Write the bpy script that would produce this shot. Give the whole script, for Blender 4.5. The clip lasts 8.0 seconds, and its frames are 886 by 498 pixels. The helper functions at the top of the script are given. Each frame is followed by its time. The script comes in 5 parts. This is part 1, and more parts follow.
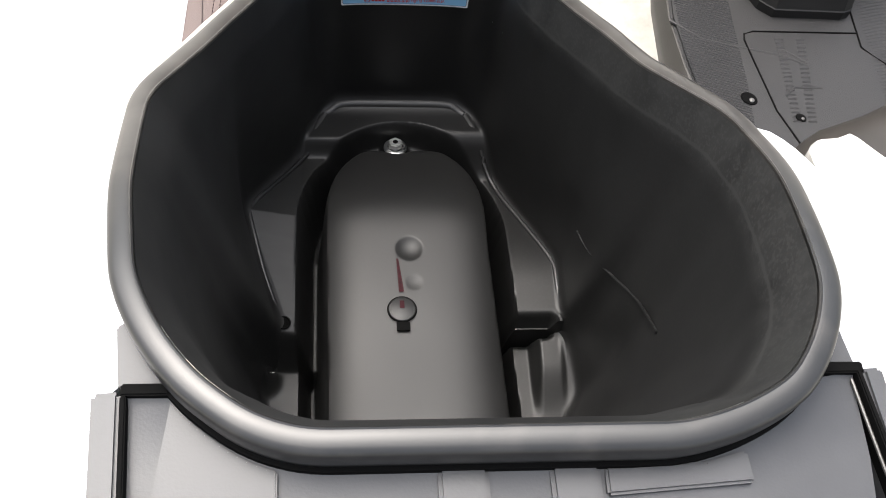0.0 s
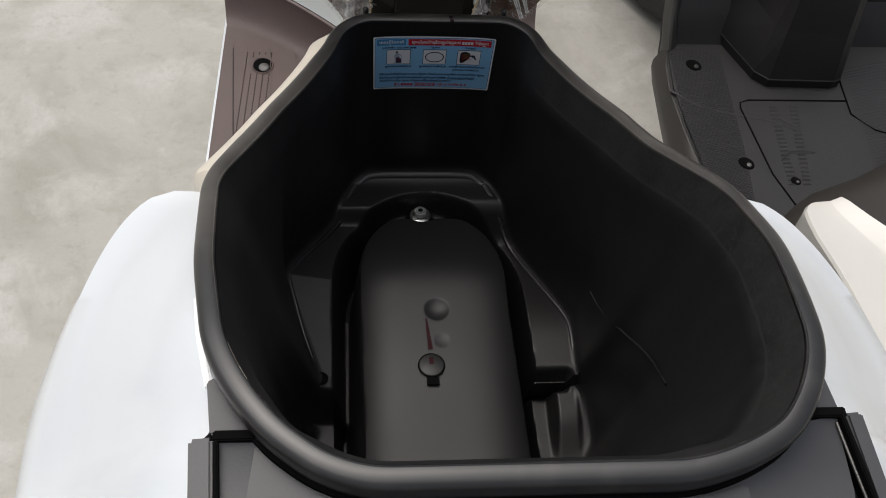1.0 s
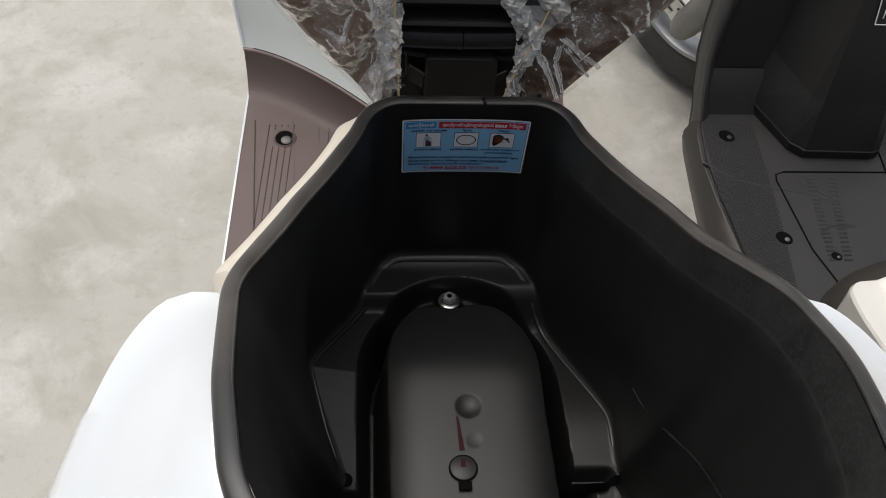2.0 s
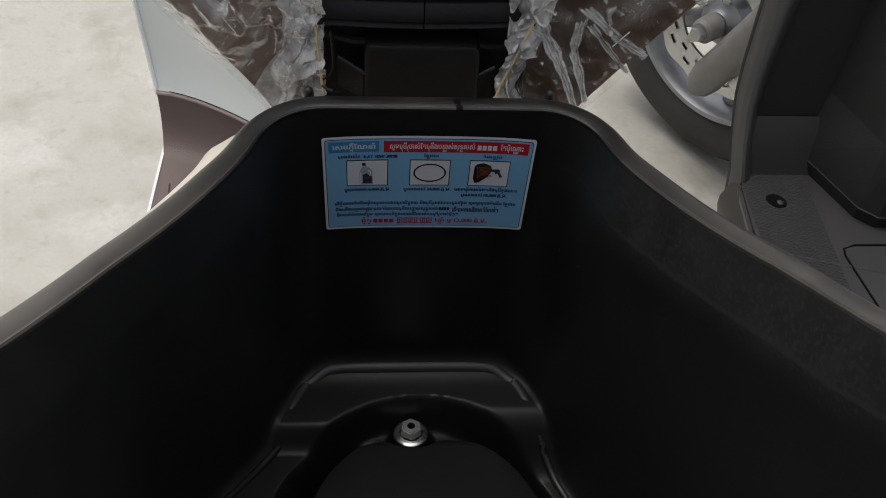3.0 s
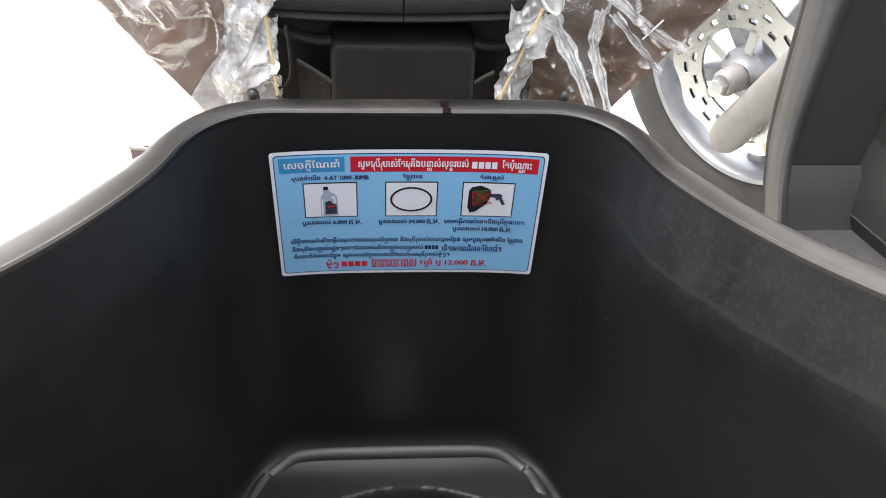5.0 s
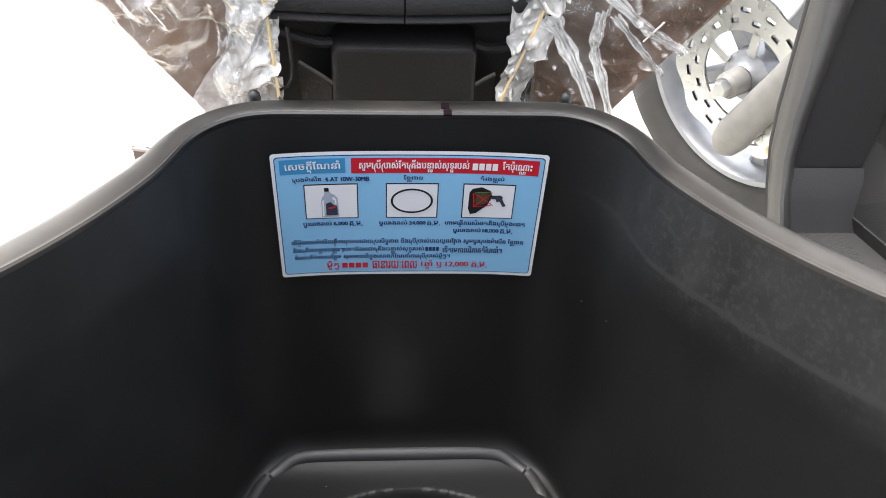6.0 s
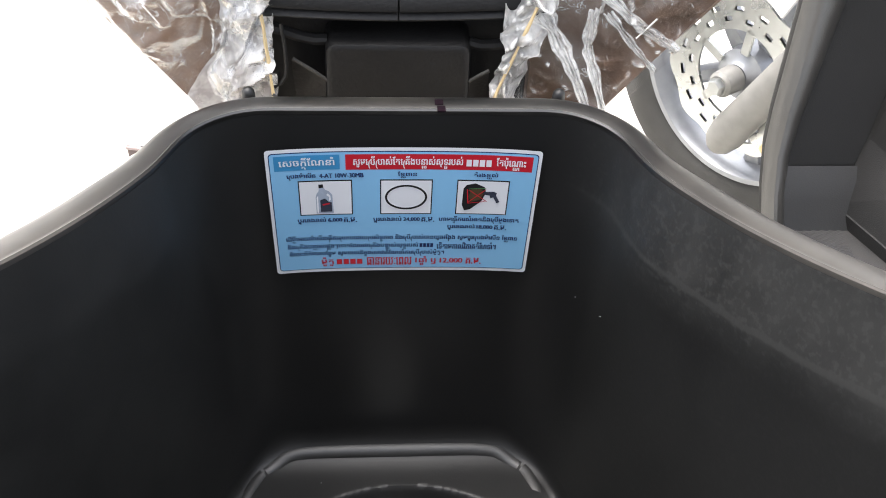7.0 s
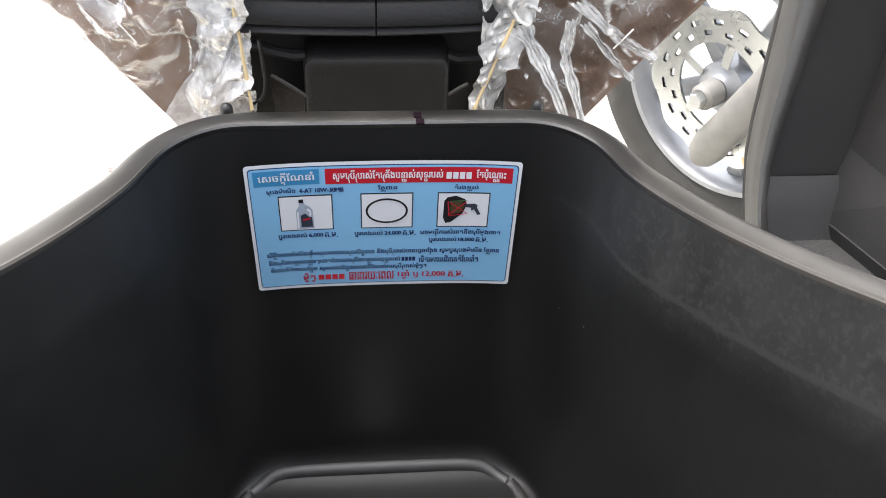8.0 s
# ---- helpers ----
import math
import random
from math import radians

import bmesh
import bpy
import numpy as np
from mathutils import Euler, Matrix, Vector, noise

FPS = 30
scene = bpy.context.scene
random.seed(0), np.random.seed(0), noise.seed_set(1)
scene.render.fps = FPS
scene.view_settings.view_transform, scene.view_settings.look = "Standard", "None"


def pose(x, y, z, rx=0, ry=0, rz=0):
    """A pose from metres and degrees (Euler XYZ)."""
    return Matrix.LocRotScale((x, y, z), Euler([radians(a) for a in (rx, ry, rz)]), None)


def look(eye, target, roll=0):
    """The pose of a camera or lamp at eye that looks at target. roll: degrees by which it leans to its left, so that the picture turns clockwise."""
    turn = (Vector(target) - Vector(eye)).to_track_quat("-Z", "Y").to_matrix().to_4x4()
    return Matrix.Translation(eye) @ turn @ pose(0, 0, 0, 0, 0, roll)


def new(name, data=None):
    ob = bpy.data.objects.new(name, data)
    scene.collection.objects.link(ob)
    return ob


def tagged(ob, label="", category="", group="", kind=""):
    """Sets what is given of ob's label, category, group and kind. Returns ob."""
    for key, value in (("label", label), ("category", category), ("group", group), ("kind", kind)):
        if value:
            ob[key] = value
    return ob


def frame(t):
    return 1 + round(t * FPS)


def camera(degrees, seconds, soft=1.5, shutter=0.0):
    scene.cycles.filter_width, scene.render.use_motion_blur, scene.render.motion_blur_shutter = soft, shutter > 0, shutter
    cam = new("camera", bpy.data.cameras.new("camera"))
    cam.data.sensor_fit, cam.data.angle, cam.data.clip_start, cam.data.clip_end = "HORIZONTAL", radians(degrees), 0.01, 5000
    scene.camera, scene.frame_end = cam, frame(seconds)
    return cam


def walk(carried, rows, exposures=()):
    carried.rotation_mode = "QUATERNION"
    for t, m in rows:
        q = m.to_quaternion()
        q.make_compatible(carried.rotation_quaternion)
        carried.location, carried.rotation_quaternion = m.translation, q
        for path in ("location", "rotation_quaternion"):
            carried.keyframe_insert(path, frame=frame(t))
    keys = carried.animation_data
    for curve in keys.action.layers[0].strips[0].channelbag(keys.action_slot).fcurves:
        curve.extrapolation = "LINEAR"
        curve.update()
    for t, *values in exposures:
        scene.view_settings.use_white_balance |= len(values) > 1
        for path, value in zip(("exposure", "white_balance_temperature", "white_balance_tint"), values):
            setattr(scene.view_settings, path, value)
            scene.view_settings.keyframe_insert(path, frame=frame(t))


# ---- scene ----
cam = camera(50.0, 8.0, soft=1.0)
PATH = [
    (0, (-0.037, 0.205, 1.111), (0.158, 1.12, -0.656), 10.5),
    (0.5, (-0.045, 0.188, 1.146), (0.148, 1.161, -0.59), 9.4),
    (1, (-0.058, 0.182, 1.163), (0.131, 1.2, -0.548), 8.7),
    (1.5, (-0.069, 0.181, 1.183), (0.105, 1.246, -0.501), 7.7),
    (2, (-0.064, 0.223, 1.144), (0.088, 1.34, -0.507), 6.4),
    (2.2, (-0.056, 0.257, 1.101), (0.09, 1.404, -0.531), 5.8),
    (3.3, (-0.019, 0.401, 0.892), (0.158, 1.717, -0.604), 5.8),
    (3.5, (-0.014, 0.414, 0.876), (0.15, 1.75, -0.603), 5.2),
    (4, (-0.009, 0.417, 0.861), (0.156, 1.795, -0.579), 4.6),
    (4.5, (-0.009, 0.418, 0.858), (0.141, 1.814, -0.566), 3.9),
    (5, (-0.011, 0.42, 0.858), (0.132, 1.821, -0.561), 3.8),
    (6.5, (-0.01, 0.419, 0.858), (0.126, 1.825, -0.558), 3.7),
    (7, (-0.01, 0.418, 0.858), (0.137, 1.822, -0.558), 3.9),
    (7.5, (-0.008, 0.417, 0.857), (0.136, 1.821, -0.56), 3.4),
    (8, (-0.008, 0.417, 0.856), (0.165, 1.848, -0.53), 3.4),
]
EXPOSURES = [(0.0, 1.35), (0.2, 1.2), (0.5, 0.6), (0.8, -0.1), (1.0, -0.3), (2.2, -0.15), (3.3, -0.1), (3.5, 0.65), (3.8, 1.7), (4.0, 1.95), (4.5, 2.1), (8.0, 2.15)]
walk(cam, [(t, look(eye, target, roll)) for t, eye, target, roll in PATH], EXPOSURES)

# world and light: bright overcast day
world = bpy.data.worlds.new("sky")
scene.world = world
world.use_nodes = True
wn = world.node_tree.nodes
sky = wn.new("ShaderNodeTexSky")
sky.sky_type, sky.sun_disc = "NISHITA", False
sky.sun_elevation, sky.sun_rotation = radians(69), radians(-37)
sky.air_density, sky.dust_density, sky.ozone_density = 1.0, 7.0, 0.3
cloud = wn.new("ShaderNodeHueSaturation")
cloud.inputs["Saturation"].default_value = 0.45
world.node_tree.links.new(sky.outputs[0], cloud.inputs["Color"])
world.node_tree.links.new(cloud.outputs[0], wn["Background"].inputs[0])
wn["Background"].inputs[1].default_value = 0.15
sun = new("sun", bpy.data.lights.new("sun", "SUN"))
sun.data.energy, sun.data.angle, sun.data.color = 0.7, radians(70), (1.0, 0.99, 0.975)
sun.matrix_world = look((-0.30, 0.40, 1.3), (0, 0, 0))


# ---- materials ----
def surface(name, color, rough=0.5, metal=0.0, vary=0.12, scale=40.0, bump=0.1, grain=400.0, coat=0.0, alpha=1.0, spec=0.5, stain=None):
    """A principled surface with variation at two scales and a fine relief."""
    m = bpy.data.materials.new(name)
    m.use_nodes = True
    n, l = m.node_tree.nodes, m.node_tree.links
    p = n["Principled BSDF"]
    co = n.new("ShaderNodeTexCoord")

    def noise_at(s, detail=5.0):
        t = n.new("ShaderNodeTexNoise")
        t.inputs["Scale"].default_value, t.inputs["Detail"].default_value = s, detail
        l.new(co.outputs["Object"], t.inputs["Vector"])
        return t
    big, fine = noise_at(scale), noise_at(grain, 2.0)
    ramp = n.new("ShaderNodeMapRange")
    ramp.inputs["From Min"].default_value, ramp.inputs["From Max"].default_value = 0.3, 0.7
    ramp.inputs["To Min"].default_value, ramp.inputs["To Max"].default_value = 1 - vary, 1 + vary
    l.new(big.outputs["Fac"], ramp.inputs["Value"])
    mix = n.new("ShaderNodeVectorMath")
    mix.operation = "SCALE"
    mix.inputs[0].default_value = color
    l.new(ramp.outputs[0], mix.inputs["Scale"])
    out = mix.outputs[0]
    if stain:
        tint, s, low, high = stain
        spot = noise_at(s, 7.0)
        cut = n.new("ShaderNodeMapRange")
        cut.inputs["From Min"].default_value, cut.inputs["From Max"].default_value = low, high
        l.new(spot.outputs["Fac"], cut.inputs["Value"])
        blend = n.new("ShaderNodeMix")
        blend.data_type = "RGBA"
        blend.inputs[7].default_value = (*tint, 1)
        l.new(cut.outputs[0], blend.inputs[0])
        l.new(out, blend.inputs[6])
        out = blend.outputs[2]
    l.new(out, p.inputs["Base Color"])
    rr = n.new("ShaderNodeMapRange")
    rr.inputs["To Min"].default_value, rr.inputs["To Max"].default_value = max(0.02, rough * 0.85), min(1, rough * 1.15)
    l.new(big.outputs["Fac"], rr.inputs["Value"])
    l.new(rr.outputs[0], p.inputs["Roughness"])
    p.inputs["Metallic"].default_value = metal
    p.inputs["Coat Weight"].default_value = coat
    p.inputs["Coat Roughness"].default_value = 0.06
    p.inputs["Specular IOR Level"].default_value = spec
    p.inputs["Alpha"].default_value = alpha
    if bump:
        b = n.new("ShaderNodeBump")
        b.inputs["Strength"].default_value, b.inputs["Distance"].default_value = bump, 0.001
        l.new(fine.outputs["Fac"], b.inputs["Height"])
        l.new(b.outputs[0], p.inputs["Normal"])
    return m


def concrete_material():
    """Worn pale concrete: broad tone, blotches, trowel smears, specks and fine grit."""
    m = surface("worn_concrete", (0.50, 0.487, 0.443), 0.78, vary=0.09, scale=1.7, bump=0.35, grain=220)
    n, l = m.node_tree.nodes, m.node_tree.links
    p = n["Principled BSDF"]
    last = p.inputs["Base Color"].links[0].from_socket
    co = n.new("ShaderNodeTexCoord")
    for scale, low, high, tint, most, detail, warp in ((3.4, 0.505, 0.66, (0.335, 0.322, 0.275), 0.75, 9, 0.5), (8.5, 0.51, 0.68, (0.34, 0.325, 0.278), 0.65, 10, 0.4), (7.0, 0.34, 0.48, (0.61, 0.60, 0.565), 0.8, 9, 0.4),
                                                  (24.0, 0.54, 0.68, (0.37, 0.350, 0.300), 0.5, 9, 0.3), (46.0, 0.58, 0.74, (0.27, 0.25, 0.21), 0.4, 8, 0.15), (150.0, 0.30, 0.70, (0.43, 0.415, 0.372), 0.35, 3, 0.0)):
        t = n.new("ShaderNodeTexNoise")
        t.inputs["Scale"].default_value, t.inputs["Detail"].default_value, t.inputs["Distortion"].default_value = scale, detail, warp
        t.inputs["Roughness"].default_value = 0.62
        l.new(co.outputs["Object"], t.inputs["Vector"])
        r = n.new("ShaderNodeMapRange")
        r.inputs["From Min"].default_value, r.inputs["From Max"].default_value = (low, high) if low > 0.5 or scale > 100 else (high, low)
        r.inputs["To Max"].default_value = most
        l.new(t.outputs["Fac"], r.inputs["Value"])
        x = n.new("ShaderNodeMix")
        x.data_type = "RGBA"
        x.inputs[7].default_value = (*tint, 1)
        l.new(r.outputs[0], x.inputs[0])
        l.new(last, x.inputs[6])
        last = x.outputs[2]
    l.new(last, p.inputs["Base Color"])
    return m


CONCRETE = concrete_material()
TUB = surface("black_moulded_plastic", (0.0062, 0.0063, 0.0064), 0.50, vary=0.2, scale=14, bump=0.03, grain=900, spec=0.6, stain=((0.008, 0.0082, 0.0083), 22, 0.55, 0.85))


def dusty_and_lit(m, tint, start, stop):
    """Wiped dust smears on the tub's right wall; a painted lighter look on its left."""
    n, l = m.node_tree.nodes, m.node_tree.links
    p = n["Principled BSDF"]
    last = p.inputs["Base Color"].links[0].from_socket
    co = n.new("ShaderNodeTexCoord")
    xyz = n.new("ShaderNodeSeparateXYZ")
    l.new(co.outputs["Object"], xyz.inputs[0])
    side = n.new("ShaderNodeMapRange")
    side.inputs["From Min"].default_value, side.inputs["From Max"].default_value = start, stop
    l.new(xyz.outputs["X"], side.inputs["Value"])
    # left wall: its brighter look under the sky is put into the colour
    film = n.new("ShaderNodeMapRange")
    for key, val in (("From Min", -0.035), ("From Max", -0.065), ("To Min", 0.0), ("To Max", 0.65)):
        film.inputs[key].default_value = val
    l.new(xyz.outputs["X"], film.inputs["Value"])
    warp = n.new("ShaderNodeMapping")
    warp.inputs["Rotation"].default_value, warp.inputs["Scale"].default_value = (0.5, 0.3, 0.6), (10, 90, 45)
    l.new(co.outputs["Object"], warp.inputs["Vector"])
    t = n.new("ShaderNodeTexNoise")
    t.inputs["Scale"].default_value, t.inputs["Detail"].default_value, t.inputs["Distortion"].default_value = 0.9, 8, 1.0
    l.new(warp.outputs[0], t.inputs["Vector"])
    r = n.new("ShaderNodeMapRange")
    r.inputs["From Min"].default_value, r.inputs["From Max"].default_value = 0.05, 0.85
    l.new(t.outputs["Fac"], r.inputs["Value"])
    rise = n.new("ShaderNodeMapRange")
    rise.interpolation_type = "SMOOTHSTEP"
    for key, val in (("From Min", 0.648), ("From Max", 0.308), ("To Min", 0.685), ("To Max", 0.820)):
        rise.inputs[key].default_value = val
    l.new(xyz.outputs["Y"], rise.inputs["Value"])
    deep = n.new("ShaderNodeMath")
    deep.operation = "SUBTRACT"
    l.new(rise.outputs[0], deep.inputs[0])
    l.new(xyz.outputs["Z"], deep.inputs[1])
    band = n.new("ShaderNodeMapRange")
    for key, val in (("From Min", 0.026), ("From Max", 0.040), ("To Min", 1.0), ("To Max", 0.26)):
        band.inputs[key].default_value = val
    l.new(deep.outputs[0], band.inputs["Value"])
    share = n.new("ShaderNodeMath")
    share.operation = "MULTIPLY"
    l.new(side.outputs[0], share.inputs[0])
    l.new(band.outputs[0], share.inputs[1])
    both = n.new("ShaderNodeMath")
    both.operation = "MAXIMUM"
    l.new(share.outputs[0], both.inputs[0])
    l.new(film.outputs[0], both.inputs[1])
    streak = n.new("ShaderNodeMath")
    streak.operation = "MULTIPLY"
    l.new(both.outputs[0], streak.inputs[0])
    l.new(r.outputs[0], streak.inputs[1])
    # settled dust along the crease, and fine flecks above it
    stray = n.new("ShaderNodeTexNoise")
    stray.inputs["Scale"].default_value, stray.inputs["Detail"].default_value = 60, 3
    l.new(co.outputs["Object"], stray.inputs["Vector"])
    wander = n.new("ShaderNodeMath")
    wander.operation = "MULTIPLY_ADD"
    wander.inputs[1].default_value = 0.004
    l.new(stray.outputs["Fac"], wander.inputs[0])
    l.new(deep.outputs[0], wander.inputs[2])
    off = n.new("ShaderNodeMath")
    off.operation = "SUBTRACT"
    off.inputs[1].default_value = 0.0285
    l.new(wander.outputs[0], off.inputs[0])
    away = n.new("ShaderNodeMath")
    away.operation = "ABSOLUTE"
    l.new(off.outputs[0], away.inputs[0])
    line = n.new("ShaderNodeMapRange")
    line.interpolation_type = "SMOOTHSTEP"
    for key, val in (("From Min", 0.0), ("From Max", 0.0017), ("To Min", 0.75), ("To Max", 0.0)):
        line.inputs[key].default_value = val
    l.new(away.outputs[0], line.inputs["Value"])
    fleck = n.new("ShaderNodeTexNoise")
    fleck.inputs["Scale"].default_value, fleck.inputs["Detail"].default_value = 520, 2
    l.new(co.outputs["Object"], fleck.inputs["Vector"])
    grit = n.new("ShaderNodeMapRange")
    for key, val in (("From Min", 0.50), ("From Max", 0.80), ("To Min", 0.0), ("To Max", 0.9)):
        grit.inputs[key].default_value = val
    l.new(fleck.outputs["Fac"], grit.inputs["Value"])
    strewn = n.new("ShaderNodeMath")
    strewn.operation = "MULTIPLY"
    l.new(grit.outputs[0], strewn.inputs[0])
    l.new(band.outputs[0], strewn.inputs[1])
    extra = n.new("ShaderNodeMath")
    l.new(line.outputs[0], extra.inputs[0])
    l.new(strewn.outputs[0], extra.inputs[1])
    patch = n.new("ShaderNodeMath")
    patch.operation = "MULTIPLY"
    l.new(extra.outputs[0], patch.inputs[0])
    l.new(side.outputs[0], patch.inputs[1])
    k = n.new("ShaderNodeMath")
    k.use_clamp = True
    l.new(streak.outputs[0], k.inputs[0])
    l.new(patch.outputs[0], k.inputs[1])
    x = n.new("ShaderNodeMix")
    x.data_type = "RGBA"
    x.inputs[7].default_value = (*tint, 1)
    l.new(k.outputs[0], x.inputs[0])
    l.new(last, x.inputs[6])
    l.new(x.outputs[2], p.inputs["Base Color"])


dusty_and_lit(TUB, (0.031, 0.0315, 0.0305), 0.050, 0.075)
# paler than the tub: the ledge edges' highlight is put into this colour
BEAD = surface("highlit_edge_plastic", (0.016, 0.016, 0.016), 0.48, spec=1.0, vary=0.2, scale=60, bump=0.05)
RIM = surface("satin_rim_plastic", (0.0075, 0.0072, 0.0067), 0.37, spec=1.0, vary=0.12, scale=30, bump=0.012, grain=700, stain=((0.054, 0.049, 0.043), 45, 0.54, 0.90))


def side_sheen(m, tint):
    """Paler colour along the rim's two long sides, standing in for their bright reflections."""
    n, l = m.node_tree.nodes, m.node_tree.links
    p = n["Principled BSDF"]
    last = p.inputs["Base Color"].links[0].from_socket
    co, xyz = n.new("ShaderNodeTexCoord"), n.new("ShaderNodeSeparateXYZ")
    l.new(co.outputs["Object"], xyz.inputs[0])
    shares = []
    for low, high in ((0.625, 0.575), (0.36, 0.44)):
        r = n.new("ShaderNodeMapRange")
        r.interpolation_type = "SMOOTHSTEP"
        r.inputs["From Min"].default_value, r.inputs["From Max"].default_value = low, high
        l.new(xyz.outputs["Y"], r.inputs["Value"])
        shares.append(r.outputs[0])
    mottle = n.new("ShaderNodeTexNoise")
    mottle.inputs["Scale"].default_value, mottle.inputs["Detail"].default_value = 38, 6
    l.new(co.outputs["Object"], mottle.inputs["Vector"])
    r = n.new("ShaderNodeMapRange")
    for key, val in (("From Min", 0.25), ("From Max", 0.70), ("To Min", 0.25), ("To Max", 1.0)):
        r.inputs[key].default_value = val
    l.new(mottle.outputs["Fac"], r.inputs["Value"])
    share = r.outputs[0]
    for other_share in shares:
        k = n.new("ShaderNodeMath")
        k.operation = "MULTIPLY"
        l.new(share, k.inputs[0])
        l.new(other_share, k.inputs[1])
        share = k.outputs[0]
    x = n.new("ShaderNodeMix")
    x.data_type = "RGBA"
    x.inputs[7].default_value = (*tint, 1)
    l.new(share, x.inputs[0])
    l.new(last, x.inputs[6])
    l.new(x.outputs[2], p.inputs["Base Color"])


side_sheen(RIM, (0.068, 0.063, 0.057))
GREY = surface("dark_grey_plastic", (0.060, 0.0615, 0.066), 0.40, vary=0.1, scale=30, bump=0.06, grain=900)
SEAM = surface("seam_shadow_rubber", (0.003, 0.003, 0.003), 0.8, spec=0.08, vary=0.1)
WHITE = surface("pearl_white_paint", (0.765, 0.805, 0.835), 0.22, vary=0.02, scale=9, bump=0.0, coat=0.9)
PEDESTAL = surface("pedestal_plastic", (0.034, 0.030, 0.026), 0.5, vary=0.1, scale=20, bump=0.08)
IVORY = surface("ivory_white_paint", (0.72, 0.705, 0.655), 0.25, vary=0.02, scale=9, bump=0.0, coat=0.8)
SKIRT = surface("brown_grey_plastic", (0.034, 0.031, 0.027), 0.5, vary=0.1, scale=25, bump=0.1)
CREAM = surface("cream_painted_plastic", (0.80, 0.735, 0.62), 0.3, vary=0.03, scale=20, bump=0.04, coat=0.3)
MINT = surface("pale_shield_plastic", (0.68, 0.715, 0.70), 0.35, vary=0.03, scale=15, bump=0.03)
DULL = surface("dull_screw_steel", (0.17, 0.165, 0.16), 0.5, metal=0.5, vary=0.2, scale=300, bump=0.1)
BROWN = surface("mauve_brown_plastic", (0.115, 0.082, 0.075), 0.5, vary=0.07, scale=18, bump=0.3, grain=700)
DARK_BROWN = surface("dark_mauve_plastic", (0.035, 0.021, 0.020), 0.6, vary=0.1, scale=40, bump=0.1)
LIP = surface("pale_mauve_plastic", (0.30, 0.235, 0.225), 0.45, vary=0.06, scale=30, bump=0.1)
LEATHER = surface("brown_seat_vinyl", (0.135, 0.083, 0.056), 0.42, vary=0.25, scale=35, bump=0.4, grain=300)
BASE = surface("seat_base_plastic", (0.0085, 0.008, 0.0078), 0.5, spec=0.35, vary=0.2, scale=30, bump=0.2, grain=800)
TAPE = surface("yellowed_edge_tape", (0.66, 0.51, 0.28), 0.45, vary=0.25, scale=70, bump=0.2)
BOLT = surface("bright_zinc_plating", (0.66, 0.67, 0.66), 0.30, metal=0.7, vary=0.05, scale=60, bump=0.05)
STEEL = surface("zinc_steel", (0.62, 0.63, 0.62), 0.28, metal=1.0, vary=0.04, scale=25, bump=0.05)
ALLOY = surface("silver_alloy", (0.70, 0.71, 0.72), 0.3, metal=0.9, vary=0.06, scale=60, bump=0.05)
CAST = surface("grey_cast_alloy", (0.33, 0.34, 0.36), 0.42, metal=0.6, vary=0.08, scale=60, bump=0.1)
FORK = surface("grey_fork_paint", (0.22, 0.215, 0.205), 0.45, metal=0.2, vary=0.08, scale=60, bump=0.08)
RUBBER = surface("tyre_rubber", (0.042, 0.041, 0.039), 0.7, vary=0.15, scale=40, bump=0.3, grain=500)
CARBON = surface("textured_floor_plastic", (0.0195, 0.0190, 0.0195), 0.5, vary=0.1, scale=25, bump=0.4, grain=900)
COLUMN = surface("black_leg_shield_plastic", (0.0125, 0.0122, 0.0120), 0.5, spec=0.35, vary=0.12, scale=20, bump=0.25, grain=900)
KICK = surface("dark_kick_panel_plastic", (0.014, 0.0135, 0.013), 0.48, vary=0.12, scale=25, bump=0.3, grain=900)
EDGE = surface("grey_shield_edge_plastic", (0.040, 0.038, 0.035), 0.34, spec=0.8, vary=0.08, scale=30, bump=0.2, grain=700)
STROKE = surface("maroon_marker_ink", (0.030, 0.004, 0.007), 0.7, spec=0.2, vary=0.3, scale=300, bump=0)
MARKER = surface("purple_marker_ink", (0.006, 0.002, 0.0045), 0.8, spec=0.1, vary=0.3, scale=300, bump=0)
LABEL_WHITE = surface("label_white_vinyl", (0.80, 0.81, 0.83), 0.3, vary=0.02, bump=0)
LABEL_BLUE = surface("label_sky_blue_print", (0.25, 0.53, 0.79), 0.32, vary=0.03, scale=15, bump=0)
HEAD_BLUE = surface("label_header_blue_print", (0.05, 0.27, 0.52), 0.32, vary=0.03, bump=0)
HEAD_RED = surface("label_header_red_print", (0.56, 0.015, 0.03), 0.32, vary=0.03, bump=0)
INK = surface("label_navy_ink", (0.012, 0.03, 0.12), 0.4, vary=0.05, bump=0)
INK_BLACK = surface("label_black_ink", (0.012, 0.012, 0.014), 0.4, vary=0.05, bump=0)
LABEL_DARK = surface("label_slate_print", (0.035, 0.042, 0.065), 0.4, vary=0.2, scale=300, bump=0)
FILTER_BROWN = surface("label_brown_print", (0.085, 0.055, 0.026), 0.4, vary=0.2, scale=300, bump=0)
FILTER_GREEN = surface("label_green_print", (0.10, 0.28, 0.10), 0.4, vary=0.1, scale=300, bump=0)
INK_GREY = surface("label_grey_print", (0.40, 0.46, 0.55), 0.4, vary=0.15, scale=300, bump=0)


